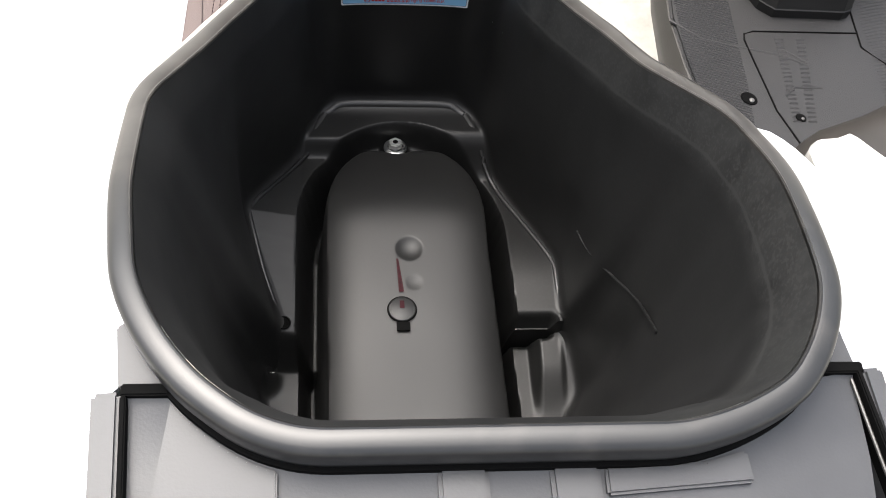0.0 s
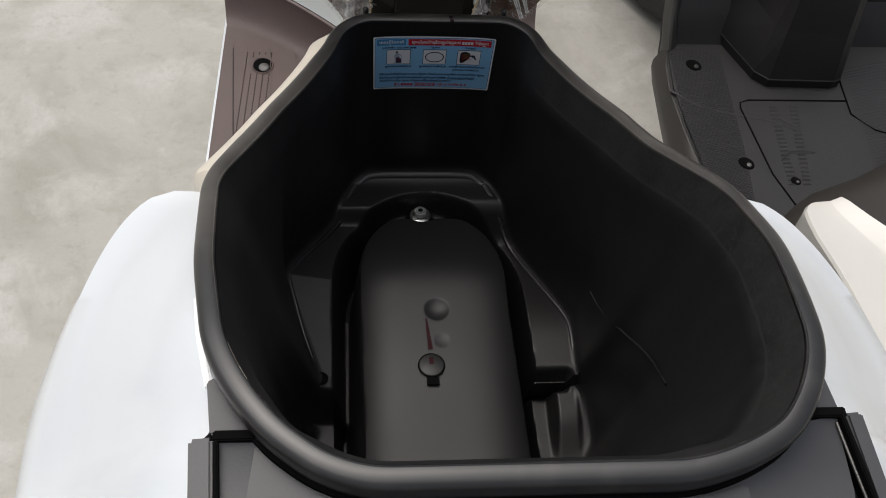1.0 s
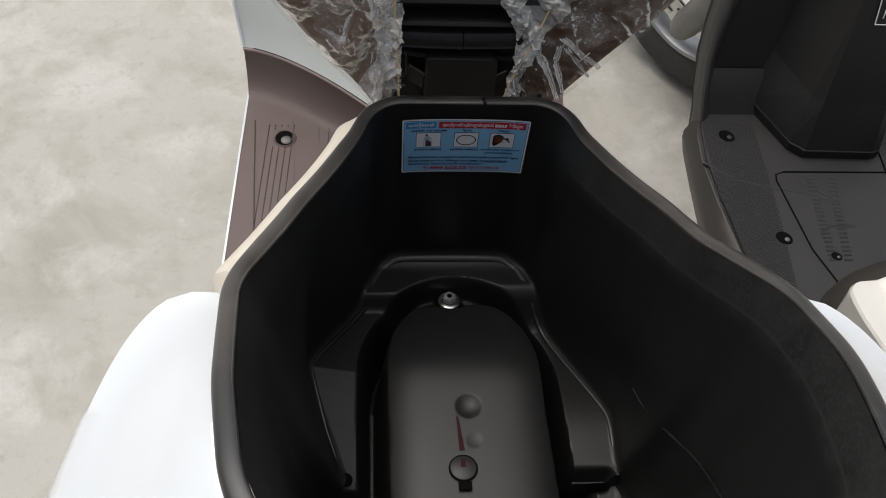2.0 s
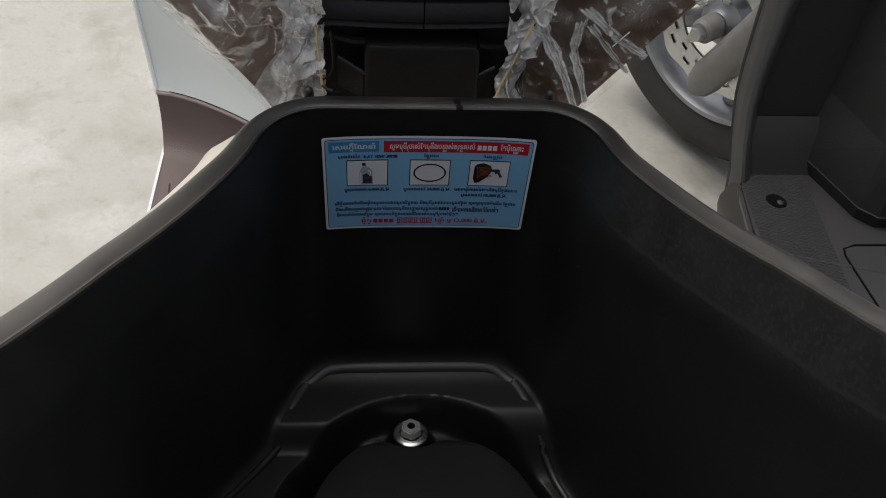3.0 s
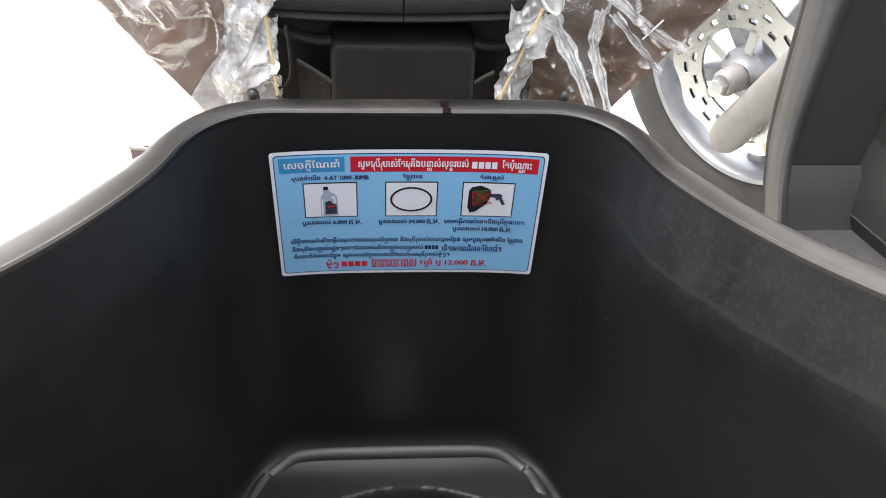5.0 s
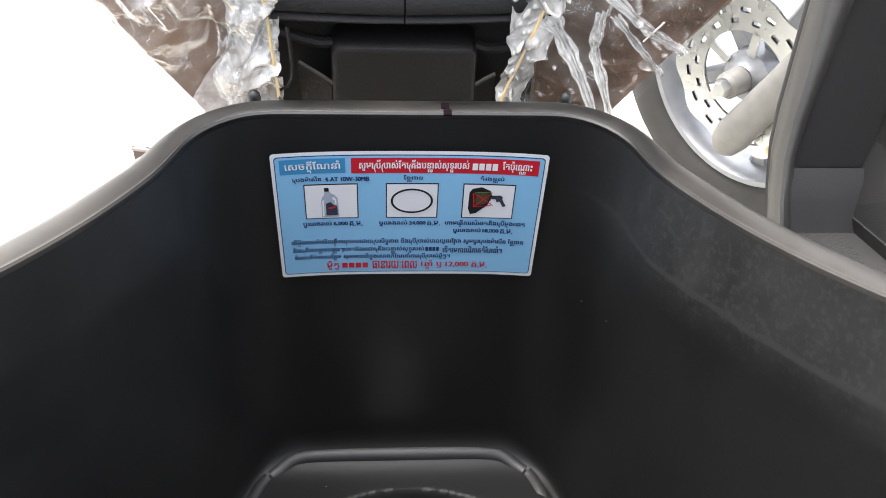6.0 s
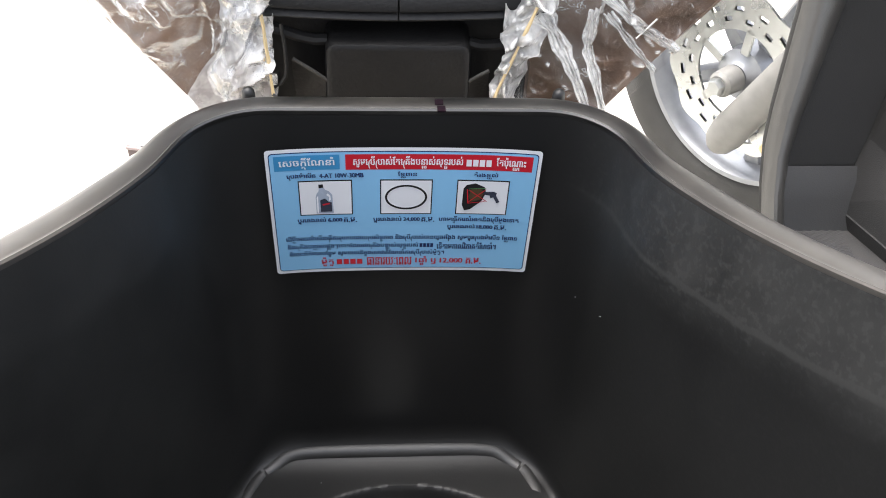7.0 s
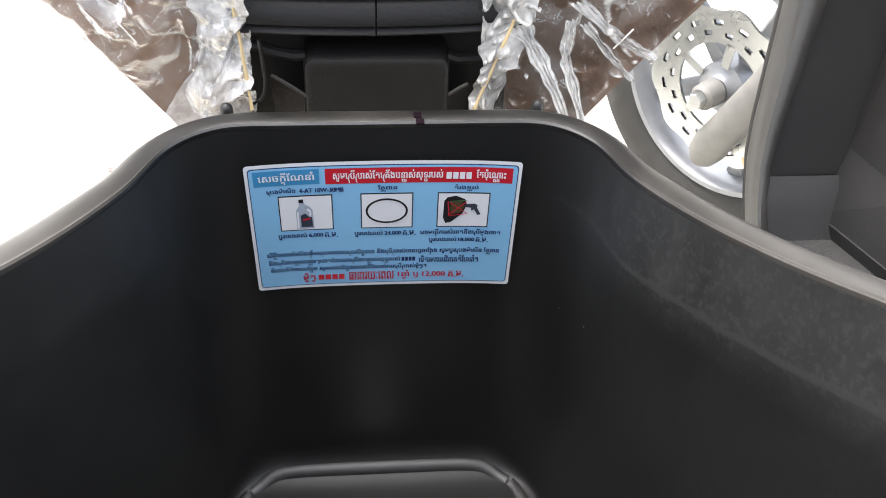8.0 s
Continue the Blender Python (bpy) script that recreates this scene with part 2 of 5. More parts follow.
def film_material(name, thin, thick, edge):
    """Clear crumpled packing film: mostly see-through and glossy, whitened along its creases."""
    m = bpy.data.materials.new(name)
    m.use_nodes = True
    n, l = m.node_tree.nodes, m.node_tree.links
    n.remove(n["Principled BSDF"])
    co = n.new("ShaderNodeTexCoord")

    def noise_at(s, detail, rough, warp):
        t = n.new("ShaderNodeTexNoise")
        t.inputs["Scale"].default_value, t.inputs["Detail"].default_value = s, detail
        t.inputs["Roughness"].default_value, t.inputs["Distortion"].default_value = rough, warp
        l.new(co.outputs["Object"], t.inputs["Vector"])
        return t

    def ramp(socket, a0, a1, b0, b1):
        r = n.new("ShaderNodeMapRange")
        for key, val in (("From Min", a0), ("From Max", a1), ("To Min", b0), ("To Max", b1)):
            r.inputs[key].default_value = val
        l.new(socket, r.inputs["Value"])
        return r.outputs[0]

    def both(op, a, b):
        k = n.new("ShaderNodeMath")
        k.operation, k.use_clamp = op, True
        l.new(a, k.inputs[0])
        l.new(b, k.inputs[1])
        return k.outputs[0]
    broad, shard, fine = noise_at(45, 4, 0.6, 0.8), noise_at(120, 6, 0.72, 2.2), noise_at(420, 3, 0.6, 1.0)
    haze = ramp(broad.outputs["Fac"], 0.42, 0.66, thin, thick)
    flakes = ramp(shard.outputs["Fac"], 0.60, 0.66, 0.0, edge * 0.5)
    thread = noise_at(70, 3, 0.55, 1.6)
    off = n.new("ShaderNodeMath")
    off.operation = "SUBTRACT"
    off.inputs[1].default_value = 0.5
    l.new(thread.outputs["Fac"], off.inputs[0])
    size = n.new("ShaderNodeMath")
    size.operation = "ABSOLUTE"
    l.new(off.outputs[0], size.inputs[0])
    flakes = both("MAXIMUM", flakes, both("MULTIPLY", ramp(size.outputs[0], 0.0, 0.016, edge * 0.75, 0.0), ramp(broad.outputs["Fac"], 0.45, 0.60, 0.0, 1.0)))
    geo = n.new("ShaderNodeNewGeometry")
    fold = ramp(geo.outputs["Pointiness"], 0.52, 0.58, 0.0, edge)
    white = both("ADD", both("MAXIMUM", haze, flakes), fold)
    bump = n.new("ShaderNodeBump")
    bump.inputs["Strength"].default_value, bump.inputs["Distance"].default_value = 0.5, 0.0010
    l.new(shard.outputs["Fac"], bump.inputs["Height"])
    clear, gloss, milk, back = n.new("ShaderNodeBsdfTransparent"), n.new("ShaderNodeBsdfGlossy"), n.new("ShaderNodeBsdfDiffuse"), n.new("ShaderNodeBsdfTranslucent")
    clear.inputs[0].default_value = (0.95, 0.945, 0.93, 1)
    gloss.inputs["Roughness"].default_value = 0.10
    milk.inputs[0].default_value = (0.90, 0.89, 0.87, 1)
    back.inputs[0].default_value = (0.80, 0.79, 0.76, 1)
    fres = n.new("ShaderNodeFresnel")
    fres.inputs["IOR"].default_value = 1.30
    for node in (gloss, milk, back):
        l.new(bump.outputs[0], node.inputs["Normal"])
    l.new(bump.outputs[0], fres.inputs["Normal"])

    def mixed(fac, a, b):
        k = n.new("ShaderNodeMixShader")
        if isinstance(fac, float):
            k.inputs[0].default_value = fac
        else:
            l.new(fac, k.inputs[0])
        l.new(a, k.inputs[1])
        l.new(b, k.inputs[2])
        return k.outputs[0]
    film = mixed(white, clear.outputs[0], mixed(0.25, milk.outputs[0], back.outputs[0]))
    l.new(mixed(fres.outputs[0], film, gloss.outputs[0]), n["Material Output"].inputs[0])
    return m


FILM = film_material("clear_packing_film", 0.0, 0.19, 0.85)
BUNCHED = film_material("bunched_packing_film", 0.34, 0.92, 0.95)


# ---- helpers for shapes ----
def thing(name, place, label, category, group="", kind=""):
    ob = new(name)
    ob.location = place
    return tagged(ob, label, category, group, kind)


def part(name, bm, material, parent, label="", smooth=True):
    me = bpy.data.meshes.new(name)
    if hasattr(bm, "verts"):
        bmesh.ops.recalc_face_normals(bm, faces=bm.faces[:])
        bm.to_mesh(me)
        bm.free()
    else:
        me.from_pydata(*bm)
    me.materials.append(material)
    for f in me.polygons:
        f.use_smooth = smooth
    if smooth:
        me.set_sharp_from_angle(angle=radians(38))
    ob = new(name, me)
    if parent is not None:
        ob.parent = parent
        top = parent
        while top.parent:
            top = top.parent
        ob.matrix_parent_inverse = Matrix.Translation(-top.location) if parent == top else Matrix()
    return tagged(ob, label)


def rounded(corners, step=0.004):
    """A closed plan outline from corners (x, y, radius), as evenly spaced points, anticlockwise."""
    pts, n = [], len(corners)
    for i in range(n):
        a, b, c = (Vector(corners[(i + k) % n][:2]) for k in (-1, 0, 1))
        u, v = (a - b).normalized(), (c - b).normalized()
        half = math.acos(max(-1, min(1, u.dot(v)))) / 2
        cut = min(corners[i][2] / math.tan(half), 0.49 * (a - b).length, 0.49 * (c - b).length)
        p, q = b + u * cut, b + v * cut
        for k in range(9):
            s = k / 8
            pts.append((1 - s) ** 2 * p + 2 * s * (1 - s) * (0.35 * (p + q) / 2 + 0.65 * b) + s * s * q)
    ring = np.array([tuple(p) for p in pts])
    seg = np.linalg.norm(np.roll(ring, -1, 0) - ring, axis=1)
    run = np.concatenate([[0], np.cumsum(seg)])
    count = int(run[-1] / step)
    at = np.linspace(0, run[-1], count, endpoint=False)
    closed = np.vstack([ring, ring[:1]])
    out = np.stack([np.interp(at, run, closed[:, k]) for k in (0, 1)], 1)
    for _ in range(3):
        out = 0.25 * np.roll(out, 1, 0) + 0.5 * out + 0.25 * np.roll(out, -1, 0)
    return out


def normals_of(ring):
    d = np.roll(ring, -1, 0) - np.roll(ring, 1, 0)
    d /= np.linalg.norm(d, axis=1)[:, None]
    return np.stack([d[:, 1], -d[:, 0]], 1)


def offset(ring, by):
    return ring + normals_of(ring) * by


def loft(rings, closed=True):
    """Faces between rows of points of equal length."""
    verts = [tuple(p) for r in rings for p in r]
    n, faces = len(rings[0]), []
    for k in range(len(rings) - 1):
        for i in range(n if closed else n - 1):
            j = (i + 1) % n
            faces.append((k * n + i, k * n + j, (k + 1) * n + j, (k + 1) * n + i))
    return verts, [], faces


def slab(points, z0, z1, bevel=0.0):
    """An upright prism over plan points, its edges rounded."""
    bm = bmesh.new()
    low = [bm.verts.new((x, y, z0)) for x, y in points]
    f = bm.faces.new(low)
    up = bmesh.ops.extrude_face_region(bm, geom=[f])
    bmesh.ops.translate(bm, vec=(0, 0, z1 - z0), verts=[v for v in up["geom"] if isinstance(v, bmesh.types.BMVert)])
    if bevel:
        bmesh.ops.bevel(bm, geom=bm.edges[:], offset=bevel, segments=2, affect="EDGES", clamp_overlap=True)
    return bm


def block(size, m, bevel=0.001):
    bm = bmesh.new()
    bmesh.ops.create_cube(bm, size=1, matrix=Matrix.Diagonal((*size, 1)))
    if bevel:
        bmesh.ops.bevel(bm, geom=bm.edges[:], offset=bevel, segments=2, affect="EDGES", clamp_overlap=True)
    bm.transform(m)
    return bm


def turned(profile, m, count=32):
    """A body of revolution from (radius, height) pairs round the local z."""
    rings = [[tuple(m @ Vector((r * math.cos(a), r * math.sin(a), h))) for a in (2 * math.pi * k / count for k in range(count))] for r, h in profile]
    return loft(rings)


def tube(path, radius, count=10):
    rings = []
    for i, p in enumerate(path):
        d = (Vector(path[min(i + 1, len(path) - 1)]) - Vector(path[max(i - 1, 0)])).normalized()
        u = d.orthogonal().normalized()
        w = d.cross(u)
        rings.append([tuple(Vector(p) + radius * (math.cos(a) * u + math.sin(a) * w)) for a in (2 * math.pi * k / count for k in range(count))])
    return loft(rings)


def lerp(a, b, s):
    return a + (b - a) * s


def smooth01(x):
    x = np.clip(x, 0, 1)
    return x * x * (3 - 2 * x)


def plan_distance(px, py, poly):
    """Signed distance to a plan polygon, negative inside."""
    d = np.full(px.shape, 1e9)
    inside = np.zeros(px.shape, bool)
    n = len(poly)
    for i in range(n):
        (ax, ay), (bx, by) = poly[i], poly[(i + 1) % n]
        ex, ey = bx - ax, by - ay
        wx, wy = px - ax, py - ay
        s = np.clip((wx * ex + wy * ey) / (ex * ex + ey * ey + 1e-12), 0, 1)
        d = np.minimum(d, np.hypot(wx - ex * s, wy - ey * s))
        cross = (ay > py) != (by > py)
        with np.errstate(divide="ignore", invalid="ignore"):
            inside ^= cross & (px < (bx - ax) * (py - ay) / (by - ay + 1e-15) + ax)
    return np.where(inside, -d, d)


# ---- the ground ----
bm = bmesh.new()
bmesh.ops.create_grid(bm, x_segments=60, y_segments=60, size=60)
ground = part("ground", bm, CONCRETE, None, "pale worn concrete yard floor with faint stains", smooth=False)
tagged(ground, category="ground", kind="structure")

# ---- the white scooter ----
RIM_Z = 0.685
scooter = thing("scooter", (0.03, 0.45, 0.0), "white scooter with raised film-wrapped seat and open black storage box", "scooter")
OUTLINE = rounded([(0.060, 0.6475, 0.024), (-0.060, 0.6475, 0.024), (-0.0685, 0.618, 0.069), (-0.0975, 0.548, 0.10), (-0.1105, 0.507, 0.05), (-0.1247, 0.464, 0.045), (-0.1184, 0.397, 0.136), (-0.1049, 0.327, 0.081),
                   (-0.061, 0.2937, 0.039), (0.092, 0.2931, 0.072), (0.1288, 0.324, 0.0715), (0.1372, 0.405, 0.086), (0.1335, 0.4525, 0.05), (0.1095, 0.502, 0.035), (0.1000, 0.540, 0.068), (0.067, 0.619, 0.055)], 0.003)


def rim_z(y):
    """The rim climbs from its front edge towards the tail."""
    return RIM_Z + 0.135 * smooth01((0.648 - np.asarray(y)) / 0.34)


def outline_x(y, sign):
    """Half width of the tub's outline at y, on one side."""
    side = [p for p in OUTLINE if (p[0] - 0.02) * sign > 0]
    side.sort(key=lambda p: p[1])
    return abs(float(np.interp(y, [p[1] for p in side], [p[0] for p in side])))



LEDGE = [(0.045, 0.6435), (-0.048, 0.6435), (-0.060, 0.634), (-0.075, 0.602), (-0.112, 0.536), (-0.097, 0.490), (-0.083, 0.450), (-0.100, 0.424), (-0.088, 0.380),
         (-0.055, 0.360), (0.078, 0.360), (0.105, 0.378), (0.124, 0.415), (0.120, 0.452), (0.111, 0.463), (0.1125, 0.506), (0.072, 0.596), (0.060, 0.630)]
HUMP = [(-0.0555, 0.30), (-0.0590, 0.50)] + [(0.0015 - 0.0605 * math.cos(a), 0.530 + 0.078 * math.sin(a) ** 0.9) for a in np.linspace(0.05, math.pi - 0.05, 24)] + [(0.0620, 0.50), (0.0715, 0.30)]


def tub_floor(x, y):
    """Height of the moulded floor: sloping side ledges, a front shelf and a wheel hump in a groove."""
    left = np.where(y > 0.534, 0.526 - 0.34 * (y - 0.534), 0.526 - 0.09 * (0.534 - y)) + 0.30 * np.clip(-x - 0.072, 0, 0.036)
    left = lerp(0.476, left, smooth01((y - 0.436) / 0.014))
    right = 0.488 + 0.024 * smooth01((0.60 - y) / 0.11)
    step = np.where(y < 0.459, 0.492 - 0.10 * (0.455 - y), right)
    step = np.where(y < 0.459, lerp(0.476, step, smooth01((x - 0.090) / 0.008) * smooth01((0.121 - x) / 0.010)), step)
    right = lerp(0.476, step, smooth01((y - 0.392) / 0.045)) - 0.016 * np.exp(-((y - 0.4595) / 0.0035) ** 2) * smooth01((0.108 - x) / 0.006)
    right = lerp(right, lerp(0.480, 0.512, smooth01((y - 0.40) / 0.10)), smooth01((x - 0.1095) / 0.009))
    z = lerp(left, right, smooth01(0.5 + x / 0.02))
    shelf = 0.517 - 0.14 * np.clip(y - 0.605, 0, 0.03) + 0.0030 * np.log1p(np.exp((y - 0.6345) / 0.0035))
    z = lerp(z, shelf, np.where(x < 0, smooth01((y - 0.594) / 0.013), smooth01((y - 0.585) / 0.03)))
    edge = plan_distance(x, y, HUMP)
    z = z - 0.075 * smooth01(1.55 - edge / 0.010) * (1 - 0.7 * smooth01((y - 0.575) / 0.02))
    u = 0.605 - y
    bend = 0.014 * np.log1p(np.exp(-np.clip((u - 0.078) / 0.007, -40, 40))) * 0.5
    top = 0.5545 + 0.015 * (u - 0.078) - 0.50 * bend - 0.026 * smooth01((0.016 - u) / 0.030) - 0.009 * (np.abs(x - 0.002) / 0.058) ** 4
    hump = lerp(0.425, top, smooth01(0.45 - edge / 0.013))
    z = np.maximum(z, hump) + 0.003 * np.log1p(np.exp(-np.abs(z - hump) / 0.003))
    z = z + 0.030 * np.exp(-((x + 0.097) ** 2 + (y - 0.430) ** 2) / 0.007 ** 2)
    z = z - 0.010 * smooth01(2.2 - 2 * np.hypot(x + 0.002, y - 0.603) / 0.0135)
    z = z - 0.0026 * np.clip(1 - (np.hypot(x - 0.002, y - 0.4935) / 0.0092) ** 2, 0, 1)
    return z - 0.0007 * np.clip(1 - (np.hypot(x - 0.0045, y - 0.4685) / 0.0058) ** 2, 0, 1)


def floor_z(x, y):
    return float(tub_floor(np.array([x]), np.array([y]))[0])


def ledge_point(p):
    """Where a ray from the tub's middle towards a rim point meets the outline of the floor."""
    c = Vector((0.004, 0.495))
    d = Vector(p) - c
    best = None
    for i in range(len(LEDGE)):
        q, w = Vector(LEDGE[i]), Vector(LEDGE[(i + 1) % len(LEDGE)])
        e = w - q
        det = d.x * -e.y + d.y * e.x
        if abs(det) < 1e-12:
            continue
        r = q - c
        t, k = (r.x * -e.y + r.y * e.x) / det, (d.x * r.y - d.y * r.x) / det
        if t > 0 and -1e-6 <= k <= 1 + 1e-6:
            best = c + d * t
    return best


def storage_box():
    foot = np.array([tuple(ledge_point(p)) for p in OUTLINE])
    for _ in range(6):
        foot = 0.25 * np.roll(foot, 1, 0) + 0.5 * foot + 0.25 * np.roll(foot, -1, 0)
    inward = np.array([0.004, 0.495]) - foot
    inward /= np.linalg.norm(inward, axis=1)[:, None]
    base = tub_floor(foot[:, 0], foot[:, 1])
    reach = foot + inward * 0.006
    reach_z = np.maximum(tub_floor(reach[:, 0], reach[:, 1]), base - 0.02) + 0.0003
    rows, top = [], rim_z(OUTLINE[:, 1]) - 0.0012

    def on_wall(s):
        xy = OUTLINE + (foot - OUTLINE) * s
        deep = (top - base) * s
        lean = 0.0035 * np.clip(deep / 0.0255, 0, 1) * (1 - smooth01((deep - 0.0255) / 0.15)) * (1 - smooth01((OUTLINE[:, 1] - 0.600) / 0.035))
        xy = xy - normals_of(OUTLINE) * lean[:, None]
        return np.stack([xy[:, 0], xy[:, 1], top - deep], 1)
    for s in (0.0, 0.012, 0.04, 0.08, 0.105, 0.12, 0.135, 0.15, 0.17, 0.2, 0.25, 0.3, 0.4, 0.5, 0.6, 0.7, 0.8, 0.88, 0.95):
        rows.append(on_wall(s))
    start, corner, end = on_wall(0.95), on_wall(1.0), np.stack([reach[:, 0], reach[:, 1], reach_z], 1)
    for t in (0.2, 0.4, 0.6, 0.8, 1.0):
        rows.append((1 - t) ** 2 * start + 2 * t * (1 - t) * corner + t * t * end)
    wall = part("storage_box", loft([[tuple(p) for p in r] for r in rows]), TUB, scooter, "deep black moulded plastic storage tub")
    xs, ys = np.arange(-0.114, 0.130, 0.0010), np.arange(0.335, 0.644, 0.0010)
    gx, gy = np.meshgrid(xs, ys)
    gz = tub_floor(gx, gy)
    keep = plan_distance(gx, gy, [tuple(p) for p in (foot + inward * 0.004)]) < 0
    keep |= (gy < 0.40) & (plan_distance(gx, gy, HUMP) < 0) & (gy > 0.338)
    index, verts, faces = -np.ones(gx.shape, int), [], []
    for j in range(len(ys)):
        for i in range(len(xs)):
            if keep[j, i]:
                index[j, i] = len(verts)
                verts.append((gx[j, i], gy[j, i], gz[j, i]))
    for j in range(len(ys) - 1):
        for i in range(len(xs) - 1):
            q = (index[j, i], index[j, i + 1], index[j + 1, i + 1], index[j + 1, i])
            if min(q) >= 0:
                faces.append(tuple(int(k) for k in q))
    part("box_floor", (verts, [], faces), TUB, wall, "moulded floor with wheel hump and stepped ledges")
    normal = normals_of(OUTLINE)
    wide = 0.80 + 0.16 * smooth01((OUTLINE[:, 1] - 0.45) / 0.06) * (1 - smooth01((OUTLINE[:, 1] - 0.60) / 0.04))
    lip = [(0.0010, -0.006), (0.0002, -0.0012), (0.0004, 0.0), (0.0011, 0.0005), (0.0018, 0.0002), (0.0023, 0.0003), (0.0050, 0.0004), (0.0085, -0.0001), (0.0104, -0.0008), (0.0115, -0.0017), (0.0122, -0.0032), (0.0124, -0.010), (0.0108, -0.018)]
    part("rim_lip", loft([[(x + n[0] * d * w, y + n[1] * d * w, float(rim_z(y)) + h) for (x, y), n, w in zip(OUTLINE, normal, wide)] for d, h in lip]), RIM, wall, "satin black rolled rim with scuff marks")
    skin = [[(x, y, float(rim_z(y)) - drop) for x, y in offset(OUTLINE, by)] for by, drop in ((0.004, 0.011), (0.004, 0.05), (0.0035, 0.075))]
    part("outer_skin", loft(skin), GREY, wall)
    global WALL
    WALL = np.concatenate(rows)
    return wall


box = storage_box()


def bolt(x, y, z, parent, radius=0.0085):
    m = Matrix.Translation((x, y, z)) @ Matrix.Rotation(radians(-12), 4, "X")
    head = part("bolt", turned([(0.0, 0), (radius * 1.25, 0), (radius * 1.25, 0.0012), (radius * 1.1, 0.002), (radius * 0.85, 0.002)], m, 28), STEEL, parent, "zinc-plated flange bolt")
    hexa = bmesh.new()
    bmesh.ops.create_cone(hexa, cap_ends=True, segments=6, radius1=radius * 0.82, radius2=radius * 0.76, depth=0.005, matrix=m @ Matrix.Translation((0, 0, 0.0042)))
    bmesh.ops.bevel(hexa, geom=hexa.edges[:], offset=0.0006, segments=2, affect="EDGES")
    part("bolt_head", hexa, BOLT, parent)
    return head


bolt(-0.0025, 0.6060, 0.504, box, 0.0070)
part("bolt_socket", turned([(0.0, 0.0070), (0.0019, 0.0070), (0.0021, 0.0066)], Matrix.Translation((-0.0025, 0.6060, 0.504)) @ Matrix.Rotation(radians(-12), 4, "X"), 12), SEAM, box)
zc = floor_z(-0.004, 0.449)
slope = Matrix.Translation((-0.004, 0.449, zc + 0.0005)) @ Matrix.Rotation(radians(-6), 4, "X")
part("screw_cap", turned([(0.0, 0.0013), (0.0080, 0.0013), (0.0086, 0.0010), (0.0088, 0.0), (0.0088, -0.002)], slope, 32), TUB, box, "round black plastic plug")
part("cap_ring", turned([(0.0089, 0.0004), (0.0091, 0.0008), (0.0094, 0.0007), (0.0096, 0.0002)], slope, 28), SEAM, box)
part("cap_slot", block((0.0085, 0.006, 0.0012), slope @ Matrix.Translation((0.0005, -0.0125, 0.0004)), 0.0002), SEAM, box)
part("cap_mark", block((0.0030, 0.0055, 0.0004), slope @ Matrix.Translation((0, 0.003, 0.0015)), 0.0001), STROKE, box, "purple paint mark")


def marker_stroke():
    pts = []
    for k in range(13):
        s = k / 12
        x, y = lerp(-0.0062, -0.0040, s), lerp(0.4855, 0.4615, s)
        w = 0.0007 + 0.0010 * s
        pts.append([(x - w, y, floor_z(x - w, y) + 0.0009), (x + w, y, floor_z(x + w, y) + 0.0009)])
    return loft(pts, closed=False)


def ledge_bead(path, radius, lift):
    """Rounded moulding along the outer edge of a ledge."""
    line = []
    for (ax, ay), (bx, by) in zip(path, path[1:]):
        for k in range(12):
            x, y = lerp(ax, bx, k / 12), lerp(ay, by, k / 12)
            line.append((x, y))
    line.append(path[-1])
    line = np.array(line)
    for _ in range(4):
        line[1:-1] = 0.25 * line[:-2] + 0.5 * line[1:-1] + 0.25 * line[2:]
    ends = [max(0.0, 1 - min(k, len(line) - 1 - k) / 7) ** 2 for k in range(len(line))]
    high = np.array([floor_z(x, y) + lift - 1.3 * radius * e for (x, y), e in zip(line, ends)])
    for _ in range(10):
        high[1:-1] = 0.25 * high[:-2] + 0.5 * high[1:-1] + 0.25 * high[2:]
    part("ledge_bead", tube([(x, y, float(z)) for (x, y), z in zip(line, high)], radius, 10), BEAD, box)


ledge_bead([(0.0625, 0.604), (0.0810, 0.562), (0.1085, 0.505), (0.1090, 0.472)], 0.0019, 0.0003)
ledge_bead([(-0.068, 0.599), (-0.107, 0.5355), (-0.095, 0.490), (-0.083, 0.455)], 0.0017, 0.0004)


def on_right_wall(y, z):
    """Where the tub's right wall stands at a given depth and height."""
    side = WALL[WALL[:, 0] > 0.06]
    d = np.hypot(side[:, 1] - y, side[:, 2] - z)
    near = np.argsort(d)[:24]
    plane = np.c_[np.ones(24), side[near, 1] - y, side[near, 2] - z]
    return (float(np.linalg.lstsq(plane, side[near, 0], rcond=None)[0][0]), y, z)


ledge_bead([(-0.0685, 0.601), (-0.0570, 0.630), (-0.0440, 0.6400), (0.0400, 0.6400), (0.0530, 0.630), (0.0625, 0.601)], 0.0046, -0.0037)
part("wall_crease", tube([on_right_wall(lerp(0.497, 0.392, k / 10), lerp(0.572, 0.652, (k / 10) ** 1.3)) for k in range(11)], 0.0009, 10), TUB, box, "faint moulded crease in the wall")
part("marker_stroke", marker_stroke(), STROKE, box, "dark purple marker stroke")
for x, y, z in ((0.1196, 0.478, 0.7105), (0.0594, 0.6336, 0.6167), (0.0643, 0.6187, 0.6236), (-0.0315, 0.6245, floor_z(-0.0315, 0.6245) + 0.0006)):
    part("lint_speck", block((0.0004, 0.0005, 0.0006), Matrix.Translation((x, y, z)) @ Matrix.Rotation(0.6, 4, "X"), 0.0002), LABEL_WHITE, box)
